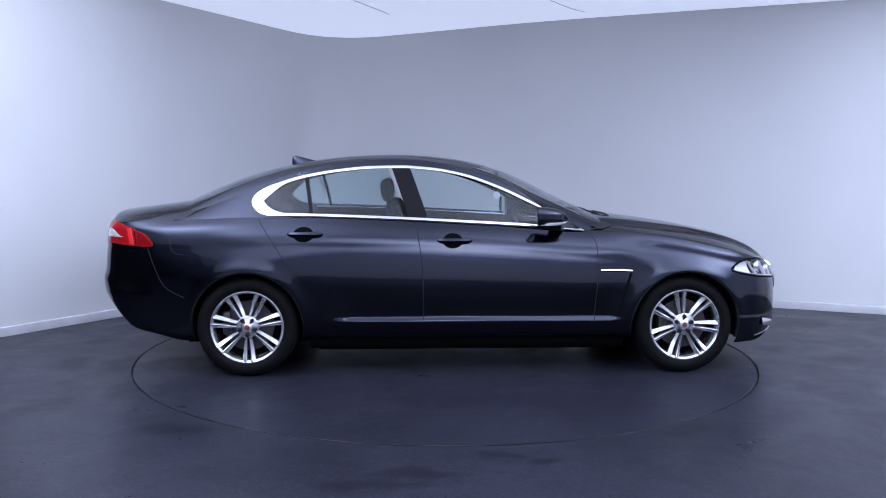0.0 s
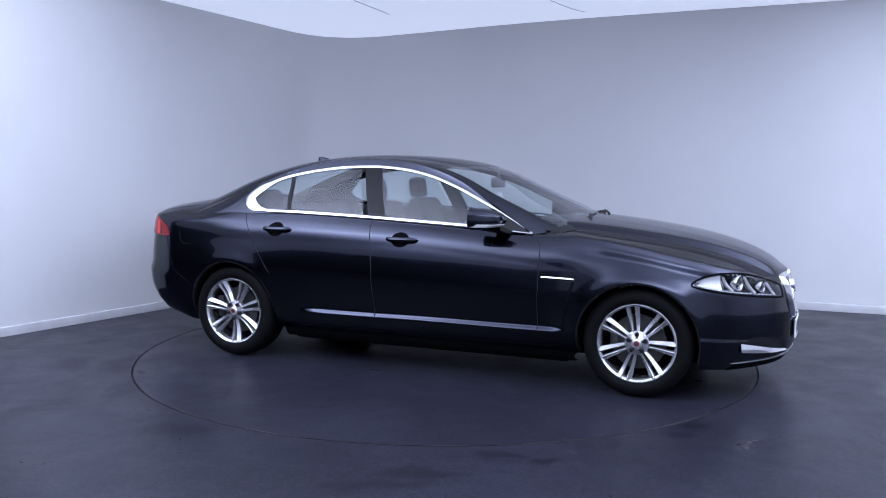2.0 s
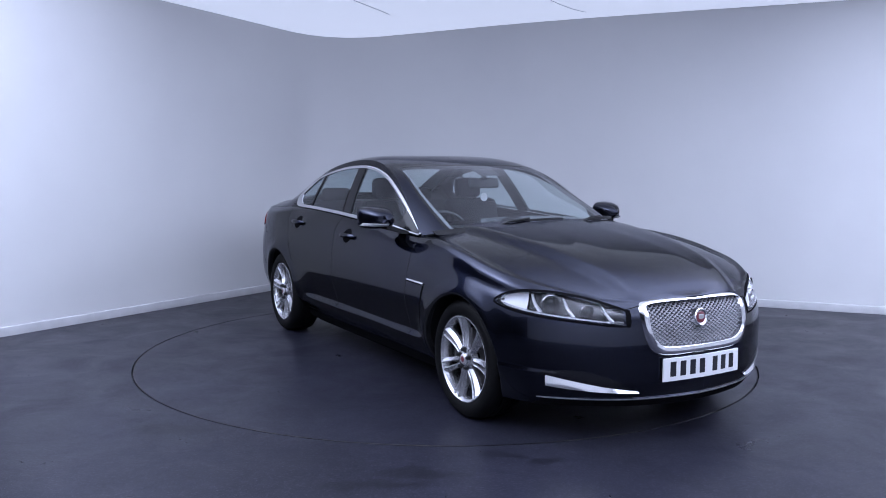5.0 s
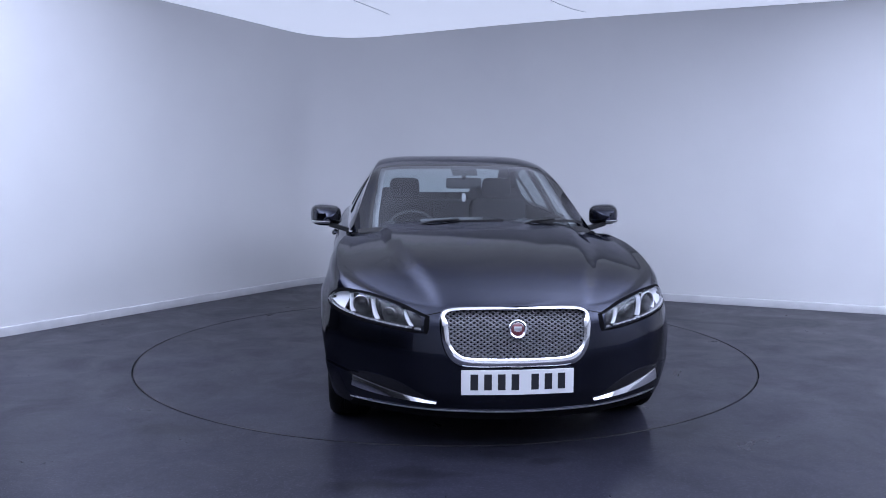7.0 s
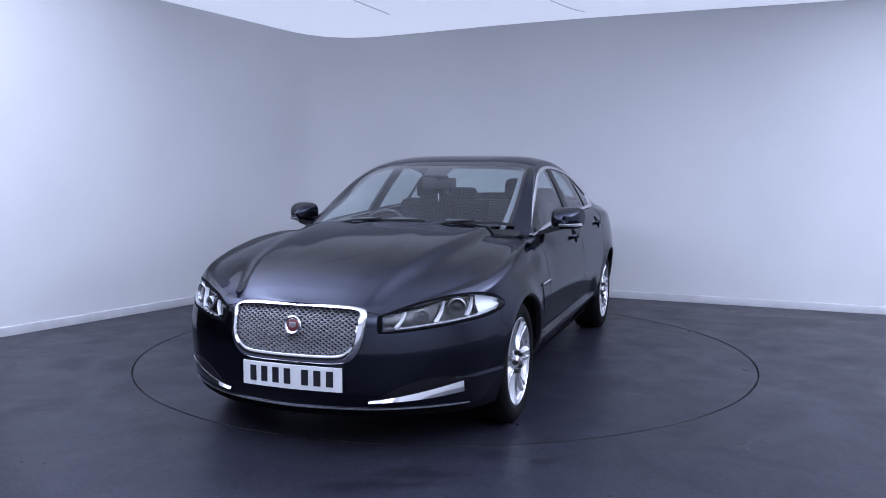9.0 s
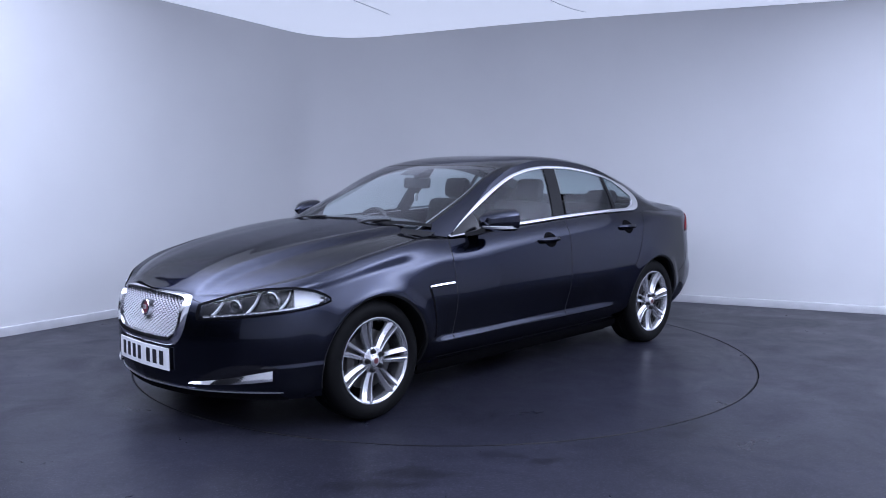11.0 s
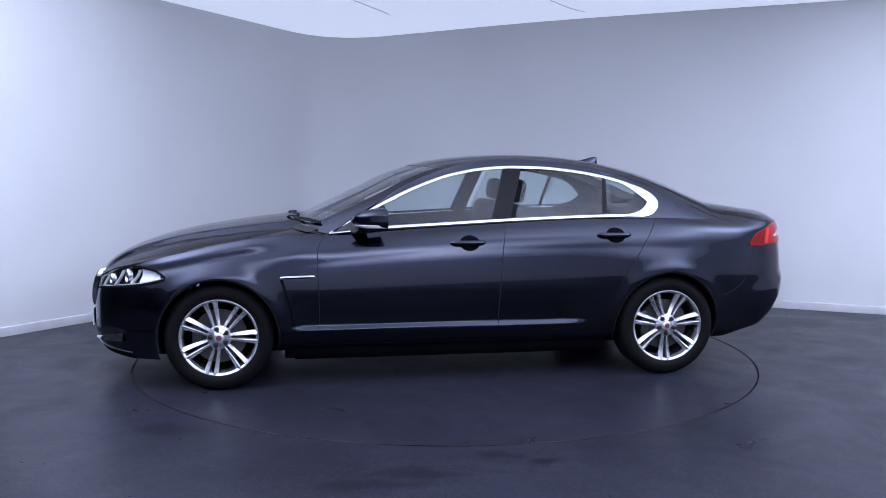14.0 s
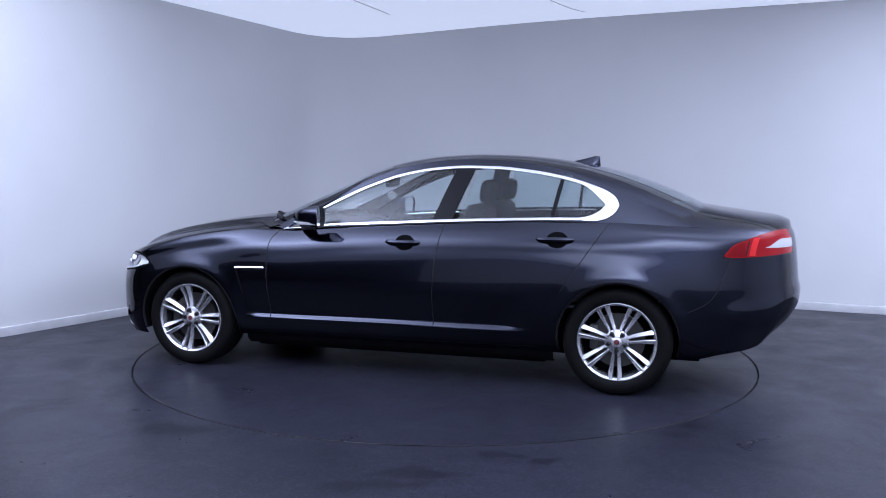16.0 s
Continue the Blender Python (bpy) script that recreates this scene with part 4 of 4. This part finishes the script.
    part("running_light_strip", grid(rows), MAT_RING, lamp, "thin silvery running light strip")
    for x in np.linspace(hx(1.86), hx(2.20), 18):
        c = Vector(edge(x, HL_LOW(x) + 0.010, -0.0015))
        part("running_light", box(c, (0.007, 0.007, 0.005), None, 0.001), MAT_PLATE, lamp)
    # clear cover
    rows = []
    for x in np.linspace(HL_X0 + 0.004, HL_X1 - 0.002, 40):
        rows.append([edge(x, z, 0.0012) for z in np.linspace(HL_LOW(x) + 0.001, HL_TOP(x) - 0.001, 9)])
    cv = part("lamp_cover", grid(rows), MAT_COVER, lamp, "clear lamp cover")
    cv.visible_shadow = False


TL = curve([-2.47, -2.44, -2.40, -2.30, -2.20, -2.12, -2.06], [1.012, 1.012, 1.008, 0.990, 0.960, 0.930, 0.870])
TL_LOW = curve([-2.47, -2.40, -2.25, -2.12, -2.06], [0.872, 0.868, 0.860, 0.856, 0.862])


def build_taillight(car, sg):
    def area(x0, x1, lo, hi, lift, n=26, m=8, thick=0.005):
        rows = []
        for x in np.linspace(x0, x1, n):
            s, a, b = s_of_x(x), lo(x), hi(x)
            row = [skin_s(s, a, lift - thick)] + [skin_s(s, z, lift) for z in np.linspace(a, b, m)] + [skin_s(s, b, lift - thick)]
            rows.append([(p.x, p.y * sg, p.z) for p in row])
        return grid(rows)

    lamp = part("tail_light", area(-2.062, -2.500, TL_LOW, TL, 0.006), MAT_RED, car, "glossy red tail light with a clear reversing lens")
    part("reversing_lens", area(-2.310, -2.497, lambda x: 0.912 - 0.004 * smooth_step(-2.31, -2.46, x), lambda x: 0.915 + 0.046 * smooth_step(-2.31, -2.43, x), 0.009),
         MAT_WHITELENS, lamp, "clear reversing lens")
    # darker front chamber, slanting divider and a curved light streak painted in brighter red
    part("front_chamber", area(-2.075, -2.185, lambda x: TL_LOW(x) + 0.007, lambda x: TL(x) - 0.008, 0.0085), MAT_REDDARK, lamp, "deep red front lens")
    for x0, x1, w, mat, nm in ((-2.192, -2.215, 0.0035, MAT_GLOSS, "divider"), (-2.228, -2.262, 0.020, MAT_REDLIT, "lit_streak")):
        rows = []
        for t in np.linspace(0, 1, 12):
            x = x0 + (x1 - x0) * t ** 1.5
            z = TL_LOW(x) + 0.008 + (TL(x) - TL_LOW(x) - 0.016) * t
            rows.append([(q.x, q.y * sg, q.z) for q in (skin_s(s_of_x(x + f * w), z, 0.0085 if abs(f) < 1 else 0.005) for f in (-1, -0.8, 0.8, 1))])
        part(nm, grid(rows), mat, lamp)
    rim = area(-2.055, -2.503, lambda x: TL_LOW(x) - 0.006, lambda x: TL_LOW(x) + 0.001, 0.004, 26, 2)
    part("lamp_rim", rim, MAT_GLOSS, lamp)


def build_fog_blade(car, sg):
    def area(y0, y1, lo, hi, lift, n=26, m=6):
        rows = []
        for y in np.linspace(y0, y1, n):
            s, a, b = s_of_y(y), lo(y), hi(y)
            row = [skin_s(s, a, -0.01)] + [skin_s(s, z, lift(k / (m - 1))) for k, z in enumerate(np.linspace(a, b, m))] + [skin_s(s, b, -0.01)]
            rows.append([(p.x, p.y * sg, p.z) for p in row])
        return grid(rows)

    lo, hi = curve([0.38, 0.55, 0.70, 0.785], [0.266, 0.276, 0.292, 0.306]), curve([0.38, 0.45, 0.55, 0.65, 0.74, 0.785], [0.274, 0.284, 0.302, 0.324, 0.346, 0.357])
    rec = part("fog_lamp_recess", area(0.42, 0.80, lambda y: hi(y) - 0.004, lambda y: hi(y) + 0.004 + 0.055 * math.sin(math.pi * min(max((y - 0.42) / 0.38, 0), 1)) ** 0.8, lambda k: 0.0015), MAT_GLOSS, car, "gloss black fog lamp recess")
    part("fog_lamp_blade", area(0.38, 0.775, lo, hi, lambda k: 0.017 - 0.0135 * k), MAT_CHROME, car, "polished chrome blade in the front bumper")


def build_front_lip(car):
    for nm, z0, z1, lift, mat in (("bumper_lip", 0.186, 0.224, 0.004, MAT_INNER), ("bumper_lip_trim", 0.225, 0.231, 0.007, MAT_SATIN)):
        rows = []
        s1 = s_of_x(1.98)
        half = []
        for s in np.linspace(1.0, s1, 60):
            b = BOTTOM(float(np.interp(s, np.arange(NS), outline[:, 0])))
            fade = 1 - (s / s1) ** 8
            half.append([skin_s(s, b + (z - 0.19), lift * fade + e - 0.002 * (1 - fade)) for z, e in ((z0, -0.02), (z0, 0), (z1, 0), (z1, -0.02))])
        rows = [[Vector((p.x, -p.y, p.z)) for p in r] for r in half[::-1]] + half
        part(nm, grid(rows), mat, car, "black lower bumper lip" if nm == "bumper_lip" else "thin bright lip line")


def build_handle(car, sg, x, z):
    y = skin_y(x, z)
    cup = grid([[(x - 0.012 + 0.066 * r * math.cos(a), (skin_y(x - 0.012 + 0.066 * r * math.cos(a), z - 0.004 + 0.049 * r * math.sin(a)) + e) * sg, z - 0.004 + 0.049 * r * math.sin(a))
                 for a in np.linspace(0, 2 * math.pi, 36, endpoint=False)] for r, e in ((0.02, 0.0012), (0.6, 0.0014), (0.92, 0.002), (1.0, 0.0004))], False, True)
    h = part("door_handle", cup, MAT_INNER, car, "body-coloured door handle over a dark cup")
    rows = []
    for t in np.linspace(-1, 1, 25):
        e = (1 - abs(t) ** 6) ** 0.5
        xx = x + 0.117 * t
        out = y + 0.006 + 0.030 * (1 - abs(t) ** 3.0)
        hw = 0.0155 * max(e, 0.12) * (1.0 if t < 0.4 else 1.05)
        ring = [(xx, (out + 0.009 * math.cos(a) * max(e, 0.15) - (0.004 if math.sin(a) > 0 else 0)) * sg, z + hw * math.sin(a)) for a in np.linspace(0, 2 * math.pi, 12, endpoint=False)]
        rows.append(ring)
    bm = grid(rows, False, True)
    part("handle_bar", bm, MAT_PAINT, h)


def build_vent(car, sg):
    rows = []
    for x in np.linspace(0.868, 1.078, 20):
        z = 0.705 - 0.02 * (x - 0.868)
        w = 0.0100 * (1 - 0.5 * max(0.0, (x - 1.06) / 0.02)) * (1 - 0.6 * max(0.0, (0.88 - x) / 0.012))
        rows.append([(x, (skin_y(x, z) + e) * sg, z + f * w) for f, e in ((-1, -0.002), (-0.9, 0.006), (0, 0.010), (0.9, 0.006), (1, -0.002))])
    v = part("side_vent_trim", grid(rows), MAT_CHROME, car, "chrome side vent strip")
    # the dark that the flat chrome reflects, laid on as a black strip
    rows = []
    for x in np.linspace(0.876, 1.060, 12):
        z = 0.7015 - 0.02 * (x - 0.868)
        rows.append([(x, (skin_y(x, z) + 0.0095 + e) * sg, z + f) for f, e in ((-0.0042, -0.0012), (-0.002, 0.001), (0.001, 0.001), (0.0028, 0.0005))])
    part("vent_dark_reflection", grid(rows), MAT_INNER, v, "dark reflection in the vent strip, put in as colour")
    rows = []
    P = spline([(1.072, 0.69), (1.045, 0.60), (1.015, 0.48), (1.005, 0.40)], 20)
    for i, (x, z) in enumerate(P):
        w = 0.009 - 0.006 * (i / 19)
        rows.append([(x + f * w, (skin_y(x + f * w, z) + 0.0015) * sg, z) for f in (-1, -0.3, 0.3, 1)])
    part("side_vent_slot", grid(rows), MAT_INNER, v)


def build_mirror(car, sg):
    rows = []
    for u in np.linspace(0, 1, 18):
        # from the glass face forward to the rounded nose
        x = 0.440 + 0.195 * u
        k = max(1 - u ** 1.9, 0.0) ** 0.5
        ring = []
        for a in np.linspace(0, 2 * math.pi, 28, endpoint=False):
            c, s = math.cos(a), math.sin(a)
            cy = math.copysign(abs(c) ** 0.6, c)
            cz = math.copysign(abs(s) ** 0.6, s)
            ring.append((x - 0.03 * cy * 0.5, (0.955 - 0.012 * u + 0.102 * cy * k) * sg, 1.052 + (0.074 if s > 0 else 0.068) * cz * k + 0.012 * (1 - u) * cy * 0.3))
        rows.append(ring)
    bm = bmesh.new()
    vs = add_grid(bm, rows, False, True)
    m = part("door_mirror", bm, MAT_PAINT, car, "body-coloured door mirror with a bright indicator strip")
    back = bmesh.new()
    inner = [[Vector(p) + Vector((0.004, 0, 0)) for p in rows[0]], [Vector((p[0] + 0.014, 0.955 * sg + (p[1] - 0.955 * sg) * 0.9, 1.052 + (p[2] - 1.052) * 0.9)) for p in rows[0]]]
    add_grid(back, inner, False, True)
    part("mirror_rim", back, MAT_BLACK, m)
    face = bmesh.new()
    face.faces.new([face.verts.new(p) for p in inner[1]])
    part("mirror_glass", face, MAT_CHROME, m, "mirror glass")
    # black underside with arm
    arm = bmesh.new()
    add_grid(arm, [[(0.60 + dx, (0.785 + 0.0) * sg, 0.962 + dz) for dx, dz in ((-0.05, -0.012), (0.05, -0.012), (0.05, 0.014), (-0.05, 0.014))],
                   [(0.575 + dx, 0.86 * sg, 0.980 + dz) for dx, dz in ((-0.04, -0.012), (0.04, -0.012), (0.04, 0.016), (-0.04, 0.016))],
                   [(0.55 + dx, 0.93 * sg, 1.000 + dz) for dx, dz in ((-0.05, -0.012), (0.05, -0.012), (0.05, 0.02), (-0.05, 0.02))]], False, True)
    part("mirror_arm", arm, MAT_BLACK, m, "black mirror arm")
    def shell(y, dz):
        q = (min(abs(y - 0.949), 0.1015) / 0.102) ** (2 / 0.6) + (abs(dz) / 0.068) ** (2 / 0.6)
        k = min(q ** 0.3, 1.0)
        return 0.440 + 0.195 * (1 - k * k) ** (1 / 1.9)

    rows = []
    for y in np.linspace(0.925, 1.046, 22):
        rows.append([(shell(y, dz) + e - 0.012 * (y - 0.955) / 0.1, y * sg + 0.0008 * sg, 1.052 + dz) for dz, e in ((-0.045, -0.004), (-0.044, 0.010), (-0.028, 0.011), (-0.026, -0.004))])
    part("indicator_strip", grid(rows), MAT_PLATE, m, "clear indicator strip")


def build_wipers(car):
    for y0, y1, k0, k1 in ((-0.36, 0.16, 0.16, 0.36), (0.30, 0.70, 0.20, 0.42)):
        pts = []
        for t in np.linspace(0, 1, 14):
            kk = (k0 + (k1 - k0) * t) / (len(CENTRE) - 1) * (NU - 1)
            a = int(kk)
            y = y0 + (y1 - y0) * t
            p0 = Vector(roof_point(a, abs(y) / rail_line[a][1]))
            p1 = Vector(roof_point(a + 1, abs(y) / rail_line[a + 1][1]))
            p = p0.lerp(p1, kk - a)
            pts.append((p.x + 0.012, y, p.z + 0.014 + 0.008 * math.sin(math.pi * t)))
        w = part("wiper", sweep(pts, [(-0.009, -0.012), (0.009, -0.012), (0.006, 0.006), (-0.006, 0.006)]), MAT_BLACK, car, "black windscreen wiper")
        arm = [Vector(pts[6]) + Vector((0.0, 0, 0.012)), Vector(pts[2]) + Vector((0.03, -0.02, 0.012)), Vector(pts[0]) + Vector((0.055, -0.06, -0.01))]
        part("wiper_arm", sweep([tuple(q) for q in arm], circle_section(0.010, 8, 0.6)), MAT_BLACK, w)
    # dark scuttle at the screen's foot
    rows = []
    for y in np.linspace(-0.74, 0.74, 41):
        p = Vector(roof_point(0, abs(y) / rail_line[0][1]))
        rows.append([(p.x + 0.055, y, p.z - 0.006), (p.x + 0.02, y, p.z + 0.002), (p.x - 0.02, y, p.z + 0.016)])
    part("scuttle", grid(rows), MAT_BLACK, car, "black scuttle panel")


def build_fin(car):
    rows = []
    for t in np.linspace(0, 1, 10):
        z = 1.385 + 0.072 * t
        x0, x1 = -1.03 - 0.195 * t ** 0.85, -1.262 + 0.006 * t
        w = 0.024 * (1 - t) ** 0.8 + 0.003
        ring = [(x0 + (x1 - x0) * (0.5 - 0.5 * math.cos(a)), w * math.sin(a), z) for a in np.linspace(0, 2 * math.pi, 16, endpoint=False)]
        rows.append([(p[0], p[1], p[2] + 0.15 * (p[0] + 1.26)) for p in ring])
    bm = bmesh.new()
    vs = add_grid(bm, rows, False, True)
    bm.faces.new(vs[-1])
    part("roof_aerial", bm, MAT_PAINT, car, "shark-fin roof aerial")


def rounded(c, size, bev, tilt=0.0):
    return box(c, size, Matrix.Rotation(tilt, 4, "Y"), bev)


def build_interior(car):
    for y in (0.37, -0.37):
        seat = part("front_seat", rounded((-0.12, y, 0.58), (0.52, 0.50, 0.20), 0.06), MAT_SEAT, car, "dark leather front seat")
        part("backrest", rounded((-0.43, y, 0.84), (0.15, 0.46, 0.60), 0.06, -0.26), MAT_SEAT, seat)
        part("headrest", rounded((-0.545, y, 1.215), (0.09, 0.235, 0.165), 0.045, -0.15), MAT_SEAT, seat)
    bench = part("rear_bench", rounded((-1.02, 0, 0.60), (0.52, 1.36, 0.20), 0.06), MAT_SEAT, car, "dark leather rear bench")
    part("backrest", rounded((-1.34, 0, 0.84), (0.16, 1.34, 0.52), 0.06, -0.35), MAT_SEAT, bench)
    for y in (0.40, -0.40):
        part("headrest", rounded((-1.46, y, 1.135), (0.09, 0.27, 0.13), 0.04, -0.25), MAT_SEAT, bench)
    part("parcel_shelf", box((-1.68, 0, 1.07), (0.42, 1.24, 0.02), None, 0.006), MAT_TRIM, car)
    dash = bmesh.new()
    rows = []
    for y in np.linspace(-0.74, 0.74, 30):
        k = 1 - 0.12 * (y / 0.74) ** 2
        hump = 0.03 * math.exp(-((y + 0.37) / 0.17) ** 2)
        rows.append([(0.98 * k, y, 0.93), (0.90 * k, y, 0.955), (0.68 * k, y, 0.965 + hump), (0.56, y, 0.945 + hump), (0.52, y, 0.86), (0.56, y, 0.60)])
    dash = part("dashboard", grid(rows), MAT_TRIM, car, "dark moulded dashboard")
    part("centre_console", rounded((0.20, 0, 0.60), (0.75, 0.24, 0.22), 0.04), MAT_TRIM, car)
    # steering wheel on the car's right
    ring = []
    for a in np.linspace(0, 2 * math.pi, 40, endpoint=False):
        ring.append((0.0, 0.185 * math.cos(a), 0.185 * math.sin(a)))
    wheel = sweep(ring, circle_section(0.016, 10), True, up=(1, 0, 0))
    m = pose(0.40, -0.37, 0.90, 0, -22, 0)
    wheel.transform(m)
    sw = part("steering_wheel", wheel, MAT_GLOSS, car, "dark three-spoke steering wheel")
    sp = bmesh.new()
    add_box(sp, (0.01, 0, 0), (0.03, 0.34, 0.035), None, 0.01)
    add_box(sp, (0.01, 0, -0.08), (0.03, 0.05, 0.17), None, 0.01)
    add_box(sp, (0.0, 0, 0), (0.05, 0.13, 0.12), None, 0.02)
    sp.transform(m)
    part("wheel_spokes", sp, MAT_TRIM, sw)
    part("rear_view_mirror", rounded((0.27, 0.0, 1.268), (0.035, 0.25, 0.075), 0.015, -0.1), MAT_TRIM, car, "dark rear-view mirror")
    part("mirror_stem", rounded((0.275, 0.0, 1.318), (0.03, 0.03, 0.06), 0.008), MAT_TRIM, car)
    # headlining a little under the roof
    rows = []
    for i in range(knot(3.9), knot(9.0) + 1):
        half = [Vector(roof_point(i, q)) for q in np.linspace(0, 0.93, 12)]
        rows.append([(p.x, -p.y, p.z - 0.035) for p in half[::-1][:-1]] + [(p.x, p.y, p.z - 0.035) for p in half])
    part("headlining", grid(rows), MAT_LINER, car, "pale grey headlining")
    # inner faces of the front and rear pillars
    for sg in (1, -1):
        for u0, u1, q0 in ((0, knot(3.75), None), (knot(9.1), knot(12.5), 0.84)):
            rows = [[(p[0] - 0.02, p[1] * sg, p[2] - 0.02) for p in (roof_point(i, q) for q in np.linspace((q0 or screen_q(i) - 0.05) - 0.015, 0.97, 5))] for i in range(u0, u1 + 1)]
            part("pillar_lining", grid(rows), MAT_LINER, car)
        rows = [[(x, (side_y(x, z) - 0.05) * sg, z) for z in np.linspace(0.55, DLO_LOW(x) - 0.005, 6)] for x in np.linspace(0.72, -1.35, 30)]
        part("door_lining", grid(rows), MAT_TRIM, car)
        rows = []
        for t in np.linspace(0, 1, 10):
            x = -0.335 - 0.125 * t
            z = 1.0 + 0.38 * t
            rows.append([(x + o, (side_y(x, z) - 0.035) * sg, z) for o in (-0.045, 0, 0.045)])
        part("pillar_lining", grid(rows), MAT_TRIM, car)


def ribbon(car, pts, width, name="panel_gap", mat=None):
    """A thin dark line along points on the upper skin."""
    P = spline(pts, 50)
    rows = []
    for i, q in enumerate(P):
        a, b = Vector(P[max(i - 1, 0)]), Vector(P[min(i + 1, len(P) - 1)])
        side = (b - a).cross(Vector((0, 0, 1))).normalized() * width / 2
        q = Vector(q)
        rows.append([q - side, q + Vector((0, 0, 0.0008)), q + side])
    part(name, grid(rows), mat or MAT_GAP, car)


def build_panel_lines(car):
    for sg in (1, -1):
        pts = []
        for y in np.linspace(0.325, 0.475, 12):
            s = s_of_y(y)
            p = skin_s(s, SHOULDER(float(np.interp(s, np.arange(NS), outline[:, 0]))) - 0.004 - 0.25 * (y - 0.325), 0.0012)
            pts.append((p.x, p.y * sg, p.z))
        ribbon(car, pts, 0.005)
        pts = []
        for x in np.linspace(-1.98, -2.40, 14):
            py, zs = skin_s(s_of_x(x), SHOULDER(x)).y, SHOULDER(x)
            pts.append((x, 0.62 * sg, top_z(x, 0.62, py, zs) + 0.0012))
        ribbon(car, pts, 0.005)
        # thin light edge along the sill's foot
        shut_line(car, [(-0.95, 0.268), (0.0, 0.262), (0.95, 0.266)], sg, 0.004)
    # sensor cover at the head of the screen
    rows = []
    for k in np.linspace(3.05, 3.72, 8):
        i = knot(k)
        rows.append([(p[0] - 0.004, p[1] * s, p[2] - 0.006) for s, p in [(-1, roof_point(i, q)) for q in (0.13 + 0.02 * (k - 3), 0.07)] + [(1, roof_point(i, q)) for q in (0.0, 0.07, 0.13 + 0.02 * (k - 3))]])
    part("sensor_cover", grid(rows), MAT_TRIM, car, "dark sensor cover behind the screen")
    # dark printed band round the screen
    for sg in (1, -1):
        rows = [[(p[0] + 0.001, p[1] * sg, p[2] + 0.0012) for p in (roof_point(i, q) for q in np.linspace(screen_q(i) - 0.012, screen_q(i) + 0.010, 4))] for i in range(0, knot(3.75) + 1)]
        part("screen_band", grid(rows), MAT_GLOSS, car)
    rows = []
    for i in range(knot(3.66), knot(3.78) + 1):
        half = [Vector(roof_point(i, q)) for q in np.linspace(0, 0.94, 16)]
        rows.append([(p.x, -p.y, p.z + 0.0012) for p in half[::-1][:-1]] + [(p.x, p.y, p.z + 0.0012) for p in half])
    part("screen_band", grid(rows), MAT_GLOSS, car)


def build_details(car):
    build_panel_lines(car)
    build_grille(car)
    build_plate(car)
    build_front_lip(car)
    build_wipers(car)
    build_fin(car)
    build_interior(car)
    for sg in (1, -1):
        build_headlight(car, sg)
        build_taillight(car, sg)
        build_fog_blade(car, sg)
        build_handle(car, sg, -0.097, 0.902)
        build_handle(car, sg, -1.071, 0.943)
        build_vent(car, sg)
        build_mirror(car, sg)
        shut_line(car, [(-2.10, 0.855), (-2.045, 0.72), (-1.98, 0.60), (-1.86, 0.53)], sg, 0.004)


def build_air_freshener():
    """A small round disc on a thread, hung from the rear-view mirror; its origin is the car's."""
    fresh = lathe([(0.0001, 0.004), (0.022, 0.004), (0.030, 0.002), (0.030, -0.002), (0.022, -0.004), (0.0001, -0.004)], 28, "y")
    fresh.transform(pose(0.28, 0.0, 1.168, 0, 0, 20))
    ob = new("air_freshener")
    tagged(ob, "small pale round air freshener hanging from the mirror", "air freshener")
    part("disc", fresh, MAT_PLATE, ob)
    mark = lathe([(0.012, 0.0046), (0.017, 0.0046)], 24, "y")
    mark.transform(pose(0.28, 0.0, 1.168, 0, 0, 20))
    part("printed_ring", mark, MAT_DISCBRAKE, ob)
    part("thread", sweep([(0.28, 0, 1.196), (0.28, 0, 1.235)], circle_section(0.002, 5)), MAT_PLATE, ob)
    return ob


# how each wheel stands: its spokes and its nuts, by (front, left)
WHEEL_TURN = {(True, True): (167, -68), (True, False): (8, 90), (False, True): (178, -88), (False, False): (182, -90)}


def build_car():
    car = tagged(new("car"), "dark grey metallic four-door saloon car with chrome trim on a turntable", "car")
    build_body(car)
    build_cabin(car)
    build_under(car)
    for x in (AXLE, -AXLE):
        for sg in (1, -1):
            build_arch(car, x, sg)
            build_wheel(car, x, sg, 0.900 if x > 0 else 0.903, *WHEEL_TURN[x > 0, sg > 0])
    for sg in (1, -1):
        shut_line(car, [(-0.357, 1.03), (-0.318, 0.8), (-0.302, 0.55), (-0.30, 0.36)], sg)
        shut_line(car, [(0.80, 0.955), (0.845, 0.88), (0.85, 0.7), (0.842, 0.5), (0.84, 0.36)], sg)
        shut_line(car, [(-1.385, 1.04), (-1.29, 0.9), (-1.19, 0.75), (-1.11, 0.63)], sg)
    shut_line(car, [(-1.945, 0.91), (-1.938, 0.85), (-1.905, 0.815), (-1.83, 0.808)], -1, 0.0035)
    build_details(car)
    return car


car = build_car()
air_freshener = build_air_freshener()

# ---------------------------------------------------------------- what turns
TURN = [(0, 3.16), (1, -9.57), (2, -22.30), (3, -35.03), (4.2, -50.31), (4.7, -56.22), (5.25, -62.71), (5.8, -69.21), (6.3, -75.11),
        (7, -84.02), (8, -96.75), (9.2, -112.03), (9.7, -118.05), (10.25, -124.67), (10.8, -131.29), (11.3, -137.31),
        (12, -145.94), (13, -158.27), (14, -170.60), (15, -182.94), (16, -195.27)]
CAR_X, CAR_Y = 0.1134, 0.0876


def motions():
    walk(turntable, [(t, pose(0, 0, 0, 0, 0, a)) for t, a in TURN])
    for thing in (car, air_freshener):
        walk(thing, [(t, pose(0, 0, 0, 0, 0, a) @ pose(CAR_X, CAR_Y, 0)) for t, a in TURN])


motions()
